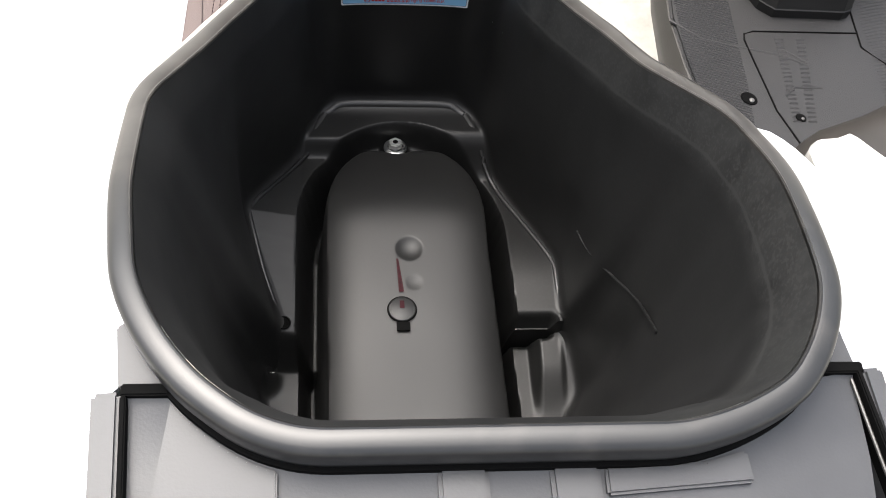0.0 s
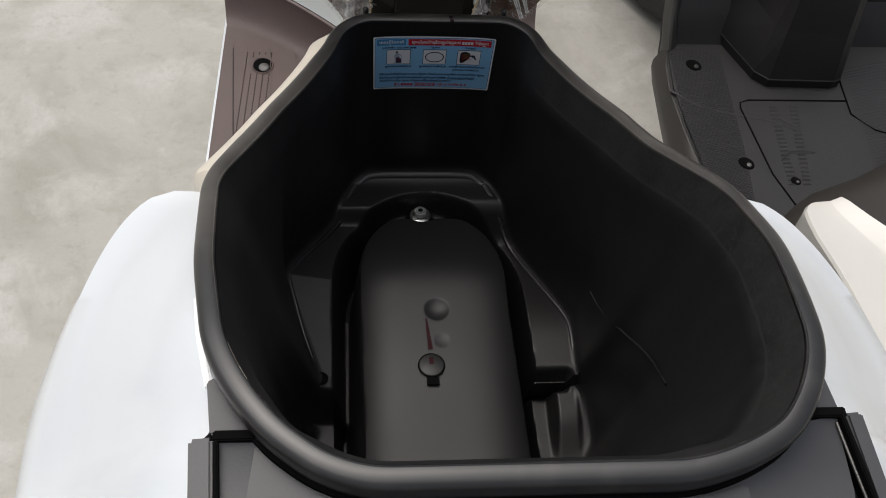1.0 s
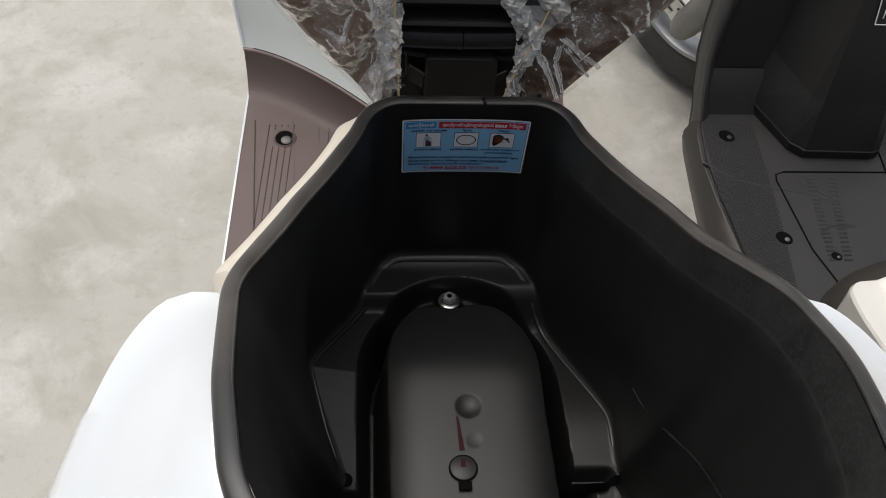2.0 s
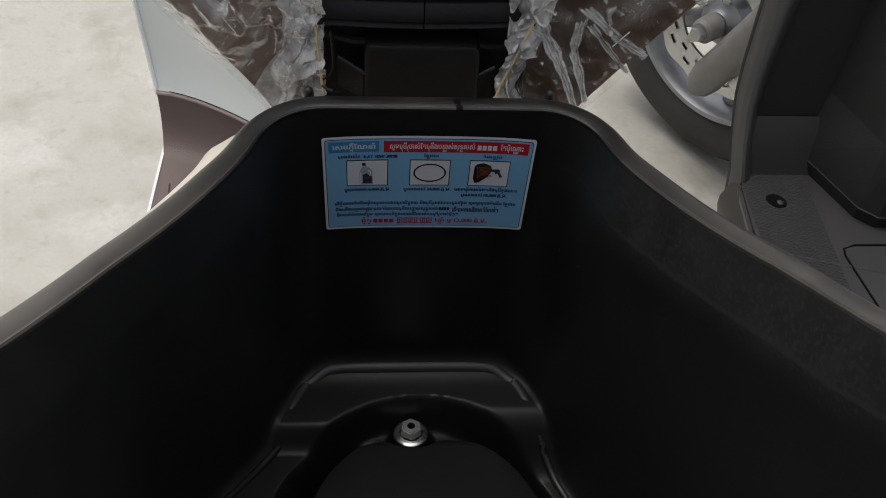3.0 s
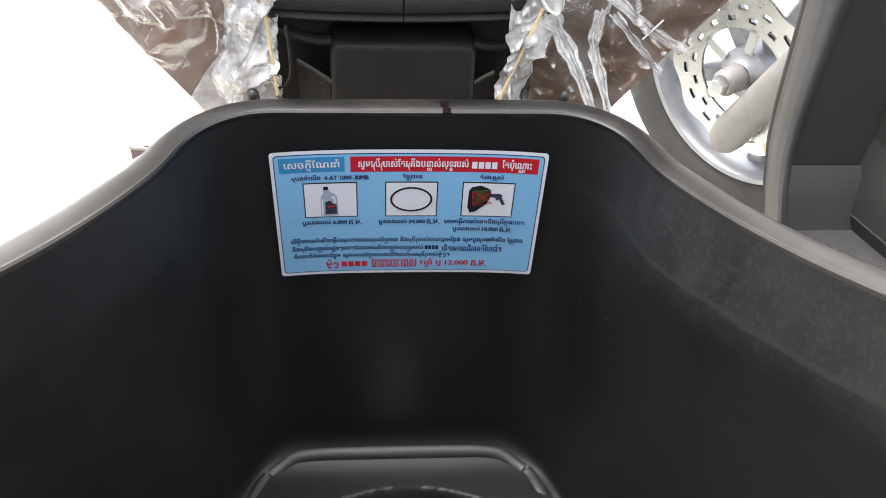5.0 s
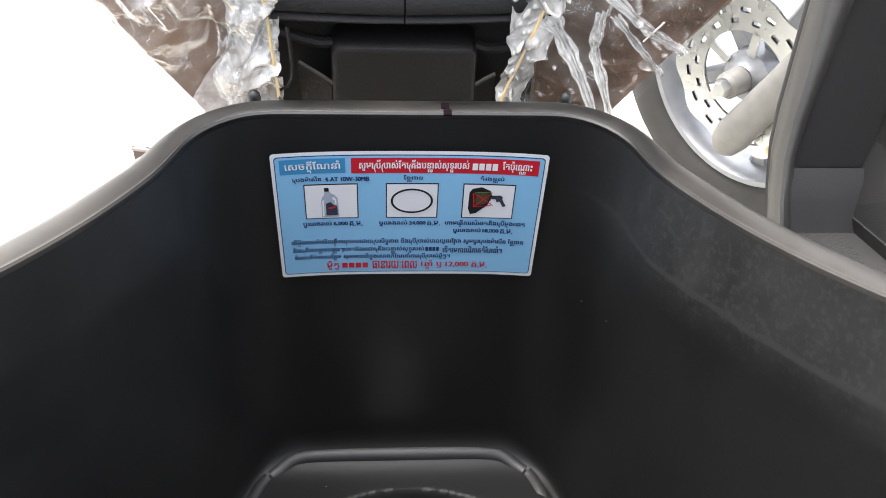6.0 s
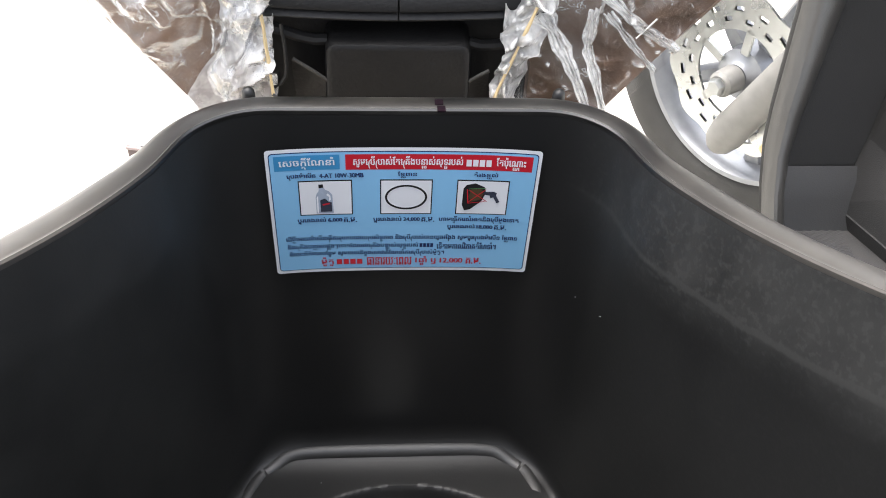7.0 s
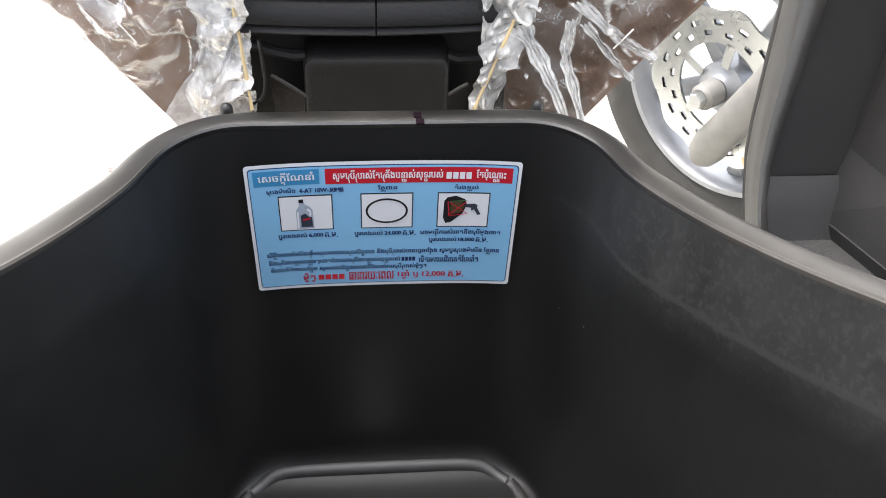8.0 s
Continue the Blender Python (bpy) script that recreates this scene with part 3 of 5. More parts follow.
part("drain_hole", turned([(0.0, 0.0), (0.0035, 0.0004), (0.0042, 0.0012), (0.0050, 0.0006)], Matrix.Translation((-0.081, 0.455, floor_z(-0.081, 0.455) + 0.0004)), 18), SEAM, box)
for k, x in enumerate((-0.0482, 0.0490)):
    part("rubber_peg", turned([(0.0021, -0.02), (0.0021, 0.0), (0.0019, 0.0016), (0.0011, 0.0026), (0.0, 0.0029)], Matrix.Translation((x, 0.6620, RIM_Z - 0.0048)), 16), TUB, scooter, "small black rubber stopper")
for k, y in enumerate((0.6517, 0.6485)):
    part("rim_mark", block((0.0025, 0.0027, 0.0006), Matrix.Translation((0.0102 + 0.0006 * k, y, RIM_Z + 0.0003)), 0.0001), MARKER, scooter, "dark purple paint mark")

# rear plastic cover behind the rim
rear = sorted((tuple(p) for p in offset(OUTLINE, 0.0085) if p[1] < 0.3135), key=lambda p: p[0])
rear = [(-0.1125, 0.3105)] + [p for p in rear if -0.108 < p[0] < 0.134] + [(0.1425, 0.3150)]
DECK = 0.800


def tail_cover():
    rows = [[(x, y, DECK + 0.002) for x, y in rear], [(x, y - 0.004, DECK) for x, y in rear], [(x, lerp(y, 0.255, 0.5), DECK - 0.001) for x, y in rear],
            [(lerp(x, 0.015, 0.03), 0.235, DECK - 0.004) for x, y in rear], [(lerp(x, 0.015, 0.12), 0.16, DECK - 0.016) for x, y in rear], [(lerp(x, 0.015, 0.25), 0.08, DECK - 0.045) for x, y in rear], [(lerp(x, 0.015, 0.3), 0.07, DECK - 0.09) for x, y in rear]]
    cover = part("tail_cover", loft(rows, closed=False), GREY, scooter, "dark grey plastic cover behind the storage box")
    under = [(-0.100, 0.09), (0.130, 0.09), (0.150, 0.316)] + [(x, y - 0.002) for x, y in rear[::-4]] + [(-0.120, 0.3115)]
    part("under_panel", slab(under, 0.74, DECK - 0.012), GREY, cover)
    plate = [(x, y - 0.0035) for x, y in rear if -0.1085 < x < -0.0585]
    part("raised_plate", slab([(-0.1075, 0.21), (-0.0585, 0.21)] + plate[::-1], DECK - 0.01, DECK + 0.0022, 0.0007), GREY, cover)
    for x0, x1 in ((-0.0085, 0.0085), (0.0290, 0.0460)):
        part("raised_pad", block((x1 - x0, 0.09, 0.012), Matrix.Translation(((x0 + x1) / 2 + 0.001, 0.2395, DECK - 0.0035)) @ Matrix.Rotation(radians(1.5), 4, "Z"), 0.0015), GREY, cover)
    part("rear_step", slab([(0.0475, 0.2735), (0.0985, 0.2765), (0.0975, 0.2875), (0.0830, 0.2840), (0.0475, 0.2830)], DECK - 0.01, DECK + 0.0025, 0.001), GREY, cover)
    lean = Matrix.Rotation(radians(4), 4, "Z")
    for x0, x1, y in ((-0.1220, -0.1125, 0.3115), (0.1450, 0.1530, 0.3160)):
        part("side_rail", block((x1 - x0, 0.16, 0.03), Matrix.Translation(((x0 + x1) / 2, y, DECK - 0.011)) @ lean @ Matrix.Translation((0, -0.08, 0)), 0.0015), GREY, cover)
    for x0, x1, y in ((-0.1125, -0.0965, 0.3120), (0.1290, 0.1455, 0.3160)):
        part("seam_gap", block((x1 - x0, 0.0042, 0.012), Matrix.Translation(((x0 + x1) / 2, y, DECK - 0.0015)), 0.0006), SEAM, cover)
    for x, y, turn in ((-0.1114, 0.310, 4.0), (0.1436, 0.315, 7.0)):
        part("seam_gap", block((0.0021, 0.16, 0.012), Matrix.Translation((x, y, DECK - 0.0015)) @ Matrix.Rotation(radians(turn), 4, "Z") @ Matrix.Translation((0, -0.08, 0)), 0.0005), SEAM, cover)
    part("trim_edge", tube([(0.1418, 0.3125, DECK + 0.001), (0.1432, 0.300, DECK + 0.001), (0.1462, 0.280, DECK), (0.150, 0.26, DECK - 0.001)], 0.0007, 8), EDGE, cover, "thin pale edge of the tail cover")
    gap = [[], [], []]
    pick = [i for i in range(len(OUTLINE)) if OUTLINE[i][1] < 0.325]
    pick.sort(key=lambda i: OUTLINE[i][0])
    for ring, by, z in ((0, 0.0086, DECK + 0.0040), (1, 0.0106, DECK + 0.0036), (2, 0.0112, DECK - 0.006)):
        band = offset(OUTLINE, by)
        gap[ring] = [(band[i][0], band[i][1], z) for i in pick if band[i][1] < 0.311]
    few = min(len(g) for g in gap)
    part("rim_gap", loft([g[(len(g) - few) // 2:(len(g) - few) // 2 + few] for g in gap], closed=False), SEAM, cover)
    part("corner_panel", slab([(-0.1145, 0.3142), (-0.0960, 0.3142), (-0.1070, 0.3270), (-0.1140, 0.3385), (-0.1172, 0.3365)], DECK - 0.03, DECK - 0.0005, 0.0006), GREY, cover)
    part("corner_panel", slab([(0.1455, 0.3182), (0.1432, 0.332), (0.1412, 0.342), (0.1390, 0.341), (0.1310, 0.3235), (0.1275, 0.3182)], DECK - 0.03, DECK - 0.0005, 0.0006), GREY, cover)


tail_cover()


# painted body sides
def body_side(sign):
    rows, end = [], (0.4785 if sign < 0 else 0.474)
    base, widest, start, power = (0.158, 0.216, 0.34, 1.7) if sign < 0 else (0.166, 0.238, 0.335, 1.35)
    for k in range(61):
        y = lerp(0.02, end, (k / 60) ** 0.6)
        inner = outline_x(max(y, 0.340), sign) + 0.0075
        if y < 0.312:
            inner = (0.1225 if sign < 0 else 0.1535) + sign * 0.07 * (0.312 - y)
        elif y < 0.340:
            inner = lerp(0.1165 if sign < 0 else 0.1455, inner, (y - 0.312) / 0.028)
        s = max(0.0, (y - start) / (end - start))
        wide = base + (widest - base) * math.sqrt(max(0.0, 1 - s ** power))
        wide -= 0.12 * max(0, 0.27 - y) ** 1.2
        top = float(rim_z(max(y, 0.31))) - 0.026
        crest = 0.722
        row = [(sign * inner, y, top - 0.03)]
        for f, g in ((0.0, 0.0), (0.05, 0.02), (0.16, 0.10), (0.30, 0.26), (0.45, 0.47), (0.60, 0.68), (0.74, 0.86), (0.86, 0.96)):
            row.append((sign * lerp(inner, wide, f), y, lerp(top, crest + 0.006, g)))
        for f, z in ((0.95, 0.722), (0.99, 0.708), (1.0, 0.690), (0.99, 0.665), (0.96, 0.63), (0.90, 0.58), (0.80, 0.52), (0.66, 0.46)):
            row.append((sign * lerp(inner, wide, f), y, z - 0.01 * s * f))
        rows.append(row)
    rows.append([(x, y + 0.0015, z - 0.003) for x, y, z in rows[-1]])
    rows.append([(x, y + 0.002, min(z, 0.52)) for x, y, z in rows[-1]])
    return loft(rows, closed=False)


left_side = part("side_panel", body_side(-1), WHITE, scooter, "glossy pearl white body side panel")
right_side = part("side_panel", body_side(1), WHITE, scooter, "glossy pearl white body side panel")
part("inner_strip", slab([(-0.1272, 0.380), (-0.1240, 0.380), (-0.1212, 0.361), (-0.1162, 0.340), (-0.1190, 0.337), (-0.1245, 0.360)], 0.76, 0.791, 0.0008), WHITE, left_side, "narrow white strip along the rim")


def waist_cover():
    """The narrow cream cover under the rim in front of the side panels."""
    near = [(p, q) for p, q in zip(offset(OUTLINE, 0.006), normals_of(OUTLINE)) if p[1] > 0.452]
    near.sort(key=lambda pair: math.atan2(pair[0][0] - 0.01, pair[0][1] - 0.40))
    ring, d = np.array([p for p, q in near]), np.array([q for p, q in near])
    side = np.where(ring[:, 0] < 0.0, 0.92, 0.22) * lerp(1.0, 0.15, smooth01((ring[:, 1] - 0.630) / 0.022)) * lerp(0.35, 1.0, smooth01((ring[:, 1] - 0.468) / 0.012))
    sink = 0.022 * (1 - smooth01((ring[:, 1] - 0.462) / 0.016))
    rows = []
    for out, z in ((0.0, 0.0065), (0.004, 0.0068), (0.012, 0.0090), (0.0175, 0.0135), (0.0205, 0.021), (0.022, 0.036), (0.022, 0.10), (0.015, 0.20), (0.0, 0.30)):
        rows.append([(p[0] + q[0] * out * k, p[1] + q[1] * out * k, float(rim_z(p[1])) - z - e) for p, q, k, e in zip(ring, d, side, sink)])
    return loft(rows, closed=False)


part("waist_cover", waist_cover(), CREAM, scooter, "cream painted cover below the rim")


# footboard and leg shield
def footboard():
    """Brown floor with a rounded pocket that turns up into the leg shield."""
    def left_edge(y):
        return -0.203 - 0.085 * abs(y - 0.965) if y < 0.965 else -0.203 - 0.10 * (y - 0.965)
    rows = []
    count = 30
    for k in range(count + 1):
        s = k / count
        x_back, x_front = lerp(-0.226, 0.170, s), lerp(-0.206, 0.166, s)
        t = abs(lerp(-1, 1, s) + 0.0)
        front = 0.925 + 0.107 * (1 - (1 - min(1, max(0, (t - 0.12) / 0.88))) ** 1.5)
        row = [(x_back, 0.56, 0.31), (lerp(x_back, x_front, 0.4), 0.72, 0.31)]
        for f in (0.3, 0.55, 0.75, 0.88):
            row.append((lerp(lerp(x_back, x_front, 0.4), x_front, f), lerp(0.72, front - 0.035, f / 0.88), 0.31))
        for a in range(1, 8):
            g = radians(80 * a / 7)
            row.append((x_front - 0.004 * a / 7 * (1 if s < 0.5 else -1), front - 0.035 + 0.040 * math.sin(g), 0.31 + 0.057 * (1 - math.cos(g))))
        rows.append(row)
    board = part("footboard", loft(rows, closed=False), BROWN, scooter, "mauve-brown ribbed plastic footboard")
    shield = [[r[-1] for r in rows]]
    for dy, dz, dx in ((0.003, 0.003, 0), (0.014, 0.028, 0.004), (0.03, 0.07, 0.010), (0.055, 0.15, 0.016), (0.085, 0.27, 0.012)):
        shield.append([(p[0] + dx * (-1 if p[0] < -0.02 else 1), p[1] + dy + 0.2 * (1.03 - p[1]) * min(1, dz * 9), p[2] + dz) for p in shield[0]])
    part("leg_shield", loft(shield, closed=False), MINT, scooter, "pale white leg shield above the footboard")
    part("shield_seam", tube([(p[0], p[1] - 0.0012, p[2] + 0.0014) for p in shield[0][1:-1]], 0.0004, 6), SEAM, scooter, "dark gap above the footboard")
    part("footboard_lip", tube([(p[0], p[1] - 0.0012, p[2] - 0.0016) for p in shield[0]], 0.0018, 8), LIP, scooter, "pale mauve lip of the footboard")
    part("shield_piping", tube([r[0] for r in shield[:1]] + [r[0] for r in shield[1:]], 0.0022, 8), WHITE, scooter, "thin white edge piping")
    edge = []
    for y in np.linspace(0.56, 1.02, 14):
        x = lerp(-0.226, -0.2145, min(1, (y - 0.56) / 0.16)) if y < 0.72 else lerp(-0.218, -0.2065, (y - 0.72) / 0.3)
        edge.append([(x + 0.0012, y, 0.3110), (x - 0.0012, y, 0.3112), (x - 0.0022, y, 0.308), (x + 0.004, y, 0.24), (x + 0.02, y, 0.17)])
    part("side_skirt", loft(edge, closed=False), WHITE, scooter, "white lower side skirt")
    lean = Matrix.Rotation(radians(3.2), 4, "Z")
    for x, far in ((-0.1865, 0.966), (-0.1435, 0.966), (-0.114, 0.958)):
        part("rib", block((0.0012, far - 0.72, 0.0016), Matrix.Translation((x - 0.003, (far + 0.72) / 2, 0.3104)) @ lean, 0.0004), DARK_BROWN if x < -0.18 else BROWN, board)
    verts, faces = [], []
    for x in (-0.1785, -0.1715, -0.1645, -0.1575, -0.1505, -0.110, -0.105):
        for k in range(46):
            y = 0.745 + k * 0.0047
            if math.hypot(x + 0.161, y - 0.939) < 0.015:
                continue
            cx, i = x - 0.058 * (y - 0.94) * -1 - 0.002, len(verts)
            verts += [(cx - 0.0006, y, 0.3101), (cx + 0.0006, y, 0.3101), (cx + 0.0006, y + 0.003, 0.3101), (cx - 0.0006, y + 0.003, 0.3101), (cx, y + 0.0008, 0.3112), (cx, y + 0.0022, 0.3112)]
            faces += [(i, i + 1, i + 4), (i + 1, i + 2, i + 5, i + 4), (i + 2, i + 3, i + 5), (i + 3, i, i + 4, i + 5)]
    tagged(part("grip_pattern", (verts, [], faces), DARK_BROWN, board, smooth=False), kind="stuff")
    part("screw_well", turned([(0.0, 0.0006), (0.0090, 0.0006), (0.0108, 0.0010)], Matrix.Translation((-0.161, 0.939, 0.3100)), 26), SEAM, board)
    part("well_edge", turned([(0.0105, 0.0008), (0.0118, 0.0016), (0.0132, 0.0002)], Matrix.Translation((-0.161, 0.939, 0.3100)), 26), BROWN, board)
    part("screw", turned([(0.0, 0.0022), (0.0035, 0.0020), (0.0058, 0.0012), (0.0064, 0.0004)], Matrix.Translation((-0.1595, 0.9365, 0.3100)), 18), DULL, board, "steel screw in a recess")


footboard()


# wheels that carry it, below and ahead of the body
def road_wheel(name, y, r, parent):
    m = Matrix.Translation((-0.02, y, r)) @ Matrix.Rotation(radians(90), 4, "Y")
    tyre = part(name, turned([(r * 0.7, 0.03), (r * 0.78, 0.042), (r * 0.9, 0.042), (r * 0.97, 0.028), (r, 0.0), (r * 0.97, -0.028), (r * 0.9, -0.042), (r * 0.78, -0.042), (r * 0.7, -0.03)], m, 48), RUBBER, parent, "black rubber tyre")
    part("wheel_rim", turned([(0.02, 0.02), (r * 0.3, 0.018), (r * 0.72, 0.034), (r * 0.72, -0.034), (r * 0.3, -0.018), (0.02, -0.02)], m, 40), ALLOY, tyre)


road_wheel("rear_wheel", 0.17, 0.215, scooter)
road_wheel("front_wheel", 1.42, 0.215, scooter)
part("engine_block", block((0.20, 0.45, 0.16), Matrix.Translation((0.0, 0.36, 0.30)), 0.03), SEAM, scooter)
part("front_fork", tube([(-0.02, 1.42, 0.215), (-0.02, 1.30, 0.45), (-0.02, 1.20, 0.62)], 0.03, 14), SEAM, scooter)


# raised seat, hinged at the front of the tub
def on_seat(x, z, depth=0.0):
    """A place on the raised seat's underside, which leans a little forward."""
    return (x, 0.6885 + 0.13 * (z - 0.65) + 0.05 * max(0.0, z - 0.76) + depth, z)


def seat_half(z, sign):
    if sign > 0:
        return float(np.interp(z, (0.600, 0.640, 0.654, 0.667, 0.679, 0.690, 0.701, 0.72, 0.74, 0.80, 0.88, 1.0, 1.07), (0.044, 0.060, 0.0700, 0.0812, 0.0915, 0.1010, 0.1105, 0.127, 0.141, 0.150, 0.153, 0.142, 0.105)))
    return float(np.interp(z, (0.600, 0.640, 0.657, 0.668, 0.679, 0.688, 0.698, 0.708, 0.734, 0.80, 0.88, 1.0, 1.07), (0.044, 0.0600, 0.0705, 0.0795, 0.0890, 0.0968, 0.1050, 0.112, 0.130, 0.147, 0.152, 0.142, 0.105)))


def vinyl_depth(x, w):
    """The vinyl comes forward towards its outer edge."""
    return np.interp((x - 0.046) / (max(w, 0.048) - 0.046), (-0.3, 0.0, 0.4, 0.93, 1.0), (0.010, 0.010, 0.005, -0.0035, -0.0035))


def facets(x, z, size, seed, tilt):
    """Crumpled relief: irregular curved facets, each tilted its own way, meeting in sharp creases."""
    rng = np.random.default_rng(seed)
    n = 64
    jx, jz, gx, gz, up = (rng.random((n, n)) for _ in range(5))
    cx, cz = np.floor(x / size).astype(int), np.floor(z / size).astype(int)
    near, out = np.full(x.shape, 1e9), np.zeros(x.shape)
    for dx in (-1, 0, 1):
        for dz in (-1, 0, 1):
            i, j = (cx + dx) % n, (cz + dz) % n
            px, pz = x / size - (cx + dx + jx[i, j]), z / size - (cz + dz + jz[i, j])
            d = px * px + pz * pz - 0.25 * up[i, j]
            h = tilt * ((gx[i, j] - 0.5) * px + (gz[i, j] - 0.5) * pz) - 0.25 * d
            out = np.where(d < near, h, out)
            near = np.minimum(near, d)
    return out * size


def crumple(x, z, seed, fine):
    """Facets at three sizes over a warped plane, drawn out along the folds."""
    warp = [noise.noise((a * 45, b * 45, seed)) for a, b in zip(x, z)]
    wx, wz = x + 0.006 * np.array(warp), z - 0.004 * np.array(warp[::-1])
    a = wx * 0.83 + wz * 0.56
    b = wz * 0.83 - wx * 0.56
    return facets(a, b * 0.4, 0.019 * fine, seed, 1.5) + 0.8 * facets(a * 0.6, b, 0.0090 * fine, seed + 5, 1.5) + 0.55 * facets(wx, wz, 0.0048 * fine, seed + 9, 1.6)


def seat():
    zs = list(np.linspace(0.600, 1.07, 48))
    rows = []
    for z in zs:
        l, r = seat_half(z, -1), seat_half(z, 1)
        row = []
        for sign, w in ((-1, l), (1, r)):
            w = max(w, 0.048)
            pts = [on_seat(sign * 0.046, z, 0.016)] + [on_seat(sign * lerp(0.046, w, f), z, d) for f, d in ((0.0, 0.010), (0.4, 0.005), (0.93, -0.0035), (1.0, 0.0), (0.99, 0.03), (0.93, 0.06), (0.6, 0.085))]
            row += pts if sign < 0 else [on_seat(0, z, 0.092)] + pts[::-1]
        rows.append(row)
    cushion = part("seat", loft(rows, closed=False), LEATHER, scooter, "raised brown vinyl seat wrapped in clear crinkled film")
    base_rows = []
    for z in zs:
        w = min(0.050 + 0.2 * max(0, z - 0.66), 0.12)
        base_rows.append([on_seat(w * f, z, d) for f, d in ((-1, 0.0105), (-0.92, 0.021), (-0.5, 0.024), (0, 0.025), (0.5, 0.024), (0.92, 0.021), (1, 0.0105))])
    part("seat_base", loft(base_rows, closed=False), BASE, cushion, "black ribbed plastic seat underside")

    def beam(name, x0, x1, profile, bow=0.0):
        n = 12
        line = [[on_seat(lerp(x0, x1, k / n), z + bow * math.sin(math.pi * (lerp(x0, x1, k / n) + 0.05) / 0.09), d) for d, z in profile] for k in range(n + 1)]
        verts, e, faces = loft(line, closed=False)
        m = len(profile)
        faces += [tuple(range(m))[::-1], tuple(range(n * m, n * m + m))]
        bm = bmesh.new()
        vs = [bm.verts.new(v) for v in verts]
        for f in faces:
            bm.faces.new([vs[i] for i in f])
        part(name, bm, BASE, cushion)
    upper = [(0.022, 0.6960), (0.0100, 0.6958), (0.0088, 0.6950), (0.0062, 0.6895), (0.0064, 0.6885), (0.0085, 0.6882), (0.022, 0.6880)]
    beam("cross_beam", -0.052, -0.0012, upper, -0.0015)
    beam("cross_beam", -0.0006, 0.050, upper, -0.0015)
    lower = [(0.022, 0.6876), (0.0086, 0.6876), (0.0080, 0.6872), (0.0068, 0.6856), (0.0070, 0.6850), (0.022, 0.6848)]
    beam("base_rib", -0.052, -0.0012, lower, -0.0015)
    beam("base_rib", -0.0006, 0.050, lower, -0.0015)
    for z, w in ((0.7045, 0.052), (0.722, 0.055), (0.742, 0.06)):
        beam("base_rib", -w, w, [(d, q + z - 0.6876) for d, q in lower])
    # plate over the hinge, with rounded upper corners
    r = 0.003
    outline = [(-0.0255, 0.625), (0.0240, 0.625)] + [(0.0235 - r + r * math.cos(a), 0.6735 - r + r * math.sin(a)) for a in np.linspace(0, math.pi / 2, 6)] + [(-0.0250 + r - r * math.sin(a), 0.6735 - r + r * math.cos(a)) for a in np.linspace(0, math.pi / 2, 6)]
    edges = []
    for grow, d in ((0.0014, 0.020), (0.0012, 0.0075), (0.0006, 0.0058), (-0.0006, 0.0052), (-0.0016, 0.0054)):
        edges.append([on_seat(x * (1 + grow / 0.025), z + (grow if z > 0.64 else 0), d + 0.002) for x, z in outline])
    verts, e, faces = loft(edges)
    k = len(outline)
    faces.append(tuple(range(4 * k, 5 * k)))
    part("hinge_plate", (verts, e, faces), BASE, cushion, "flat black hinge plate")
    for path in ([(-0.052, 0.6795), (-0.042, 0.6765), (-0.036, 0.6742), (-0.030, 0.6728), (-0.0255, 0.6730)], [(0.0240, 0.6725), (0.028, 0.6712), (0.034, 0.6715), (0.046, 0.674)]):
        part("base_rib", tube([on_seat(x, z, 0.0135) for x, z in path], 0.0020, 8), BASE, cushion)
    for path in ([(-0.0375, 0.6685), (-0.0310, 0.6642), (-0.0255, 0.6602)], [(0.0315, 0.6645), (0.0280, 0.6625), (0.0245, 0.6602)]):
        part("hinge_strut", tube([on_seat(x, z, 0.0085) for x, z in path], 0.0007, 8), SKIRT, cushion)
        web = [[on_seat(x, z, 0.0085), on_seat(x * 1.02, z - 0.006, 0.013), on_seat(x, z - 0.02, 0.016)] for x, z in path]
        part("hinge_strut", loft(web, closed=False), BASE, cushion)
    part("hinge_wire", tube([on_seat(x, z, 0.004) for x, z in ((-0.0402, 0.684), (-0.0395, 0.676), (-0.0392, 0.669), (-0.0398, 0.6645), (-0.0415, 0.6618), (-0.0438, 0.6605))], 0.0007, 8), BASE, cushion, "bent steel hinge wire")
    part("hinge_wire", tube([on_seat(x, z, 0.002) for x, z in ((-0.0445, 0.6590), (-0.0425, 0.6572), (-0.0400, 0.6562))], 0.0006, 8), EDGE, cushion)

    # crumpled film over both sides
    for sign in (-1, 1):
        def inner(z):
            ragged = 0.0016 * noise.noise((z * 90, sign * 3, 1)) + 0.0014 * noise.noise((z * 320, sign * 5, 2))
            if sign < 0:
                return 0.0430 + ragged + 0.01 * max(0, z - 0.70)
            return float(np.interp(z, (0.60, 0.660, 0.667, 0.675, 0.681, 0.69, 0.70, 0.711, 0.722, 0.75, 0.80, 1.1), (0.031, 0.0322, 0.0332, 0.0355, 0.0338, 0.0350, 0.0340, 0.029, 0.021, 0.025, 0.036, 0.06))) + ragged

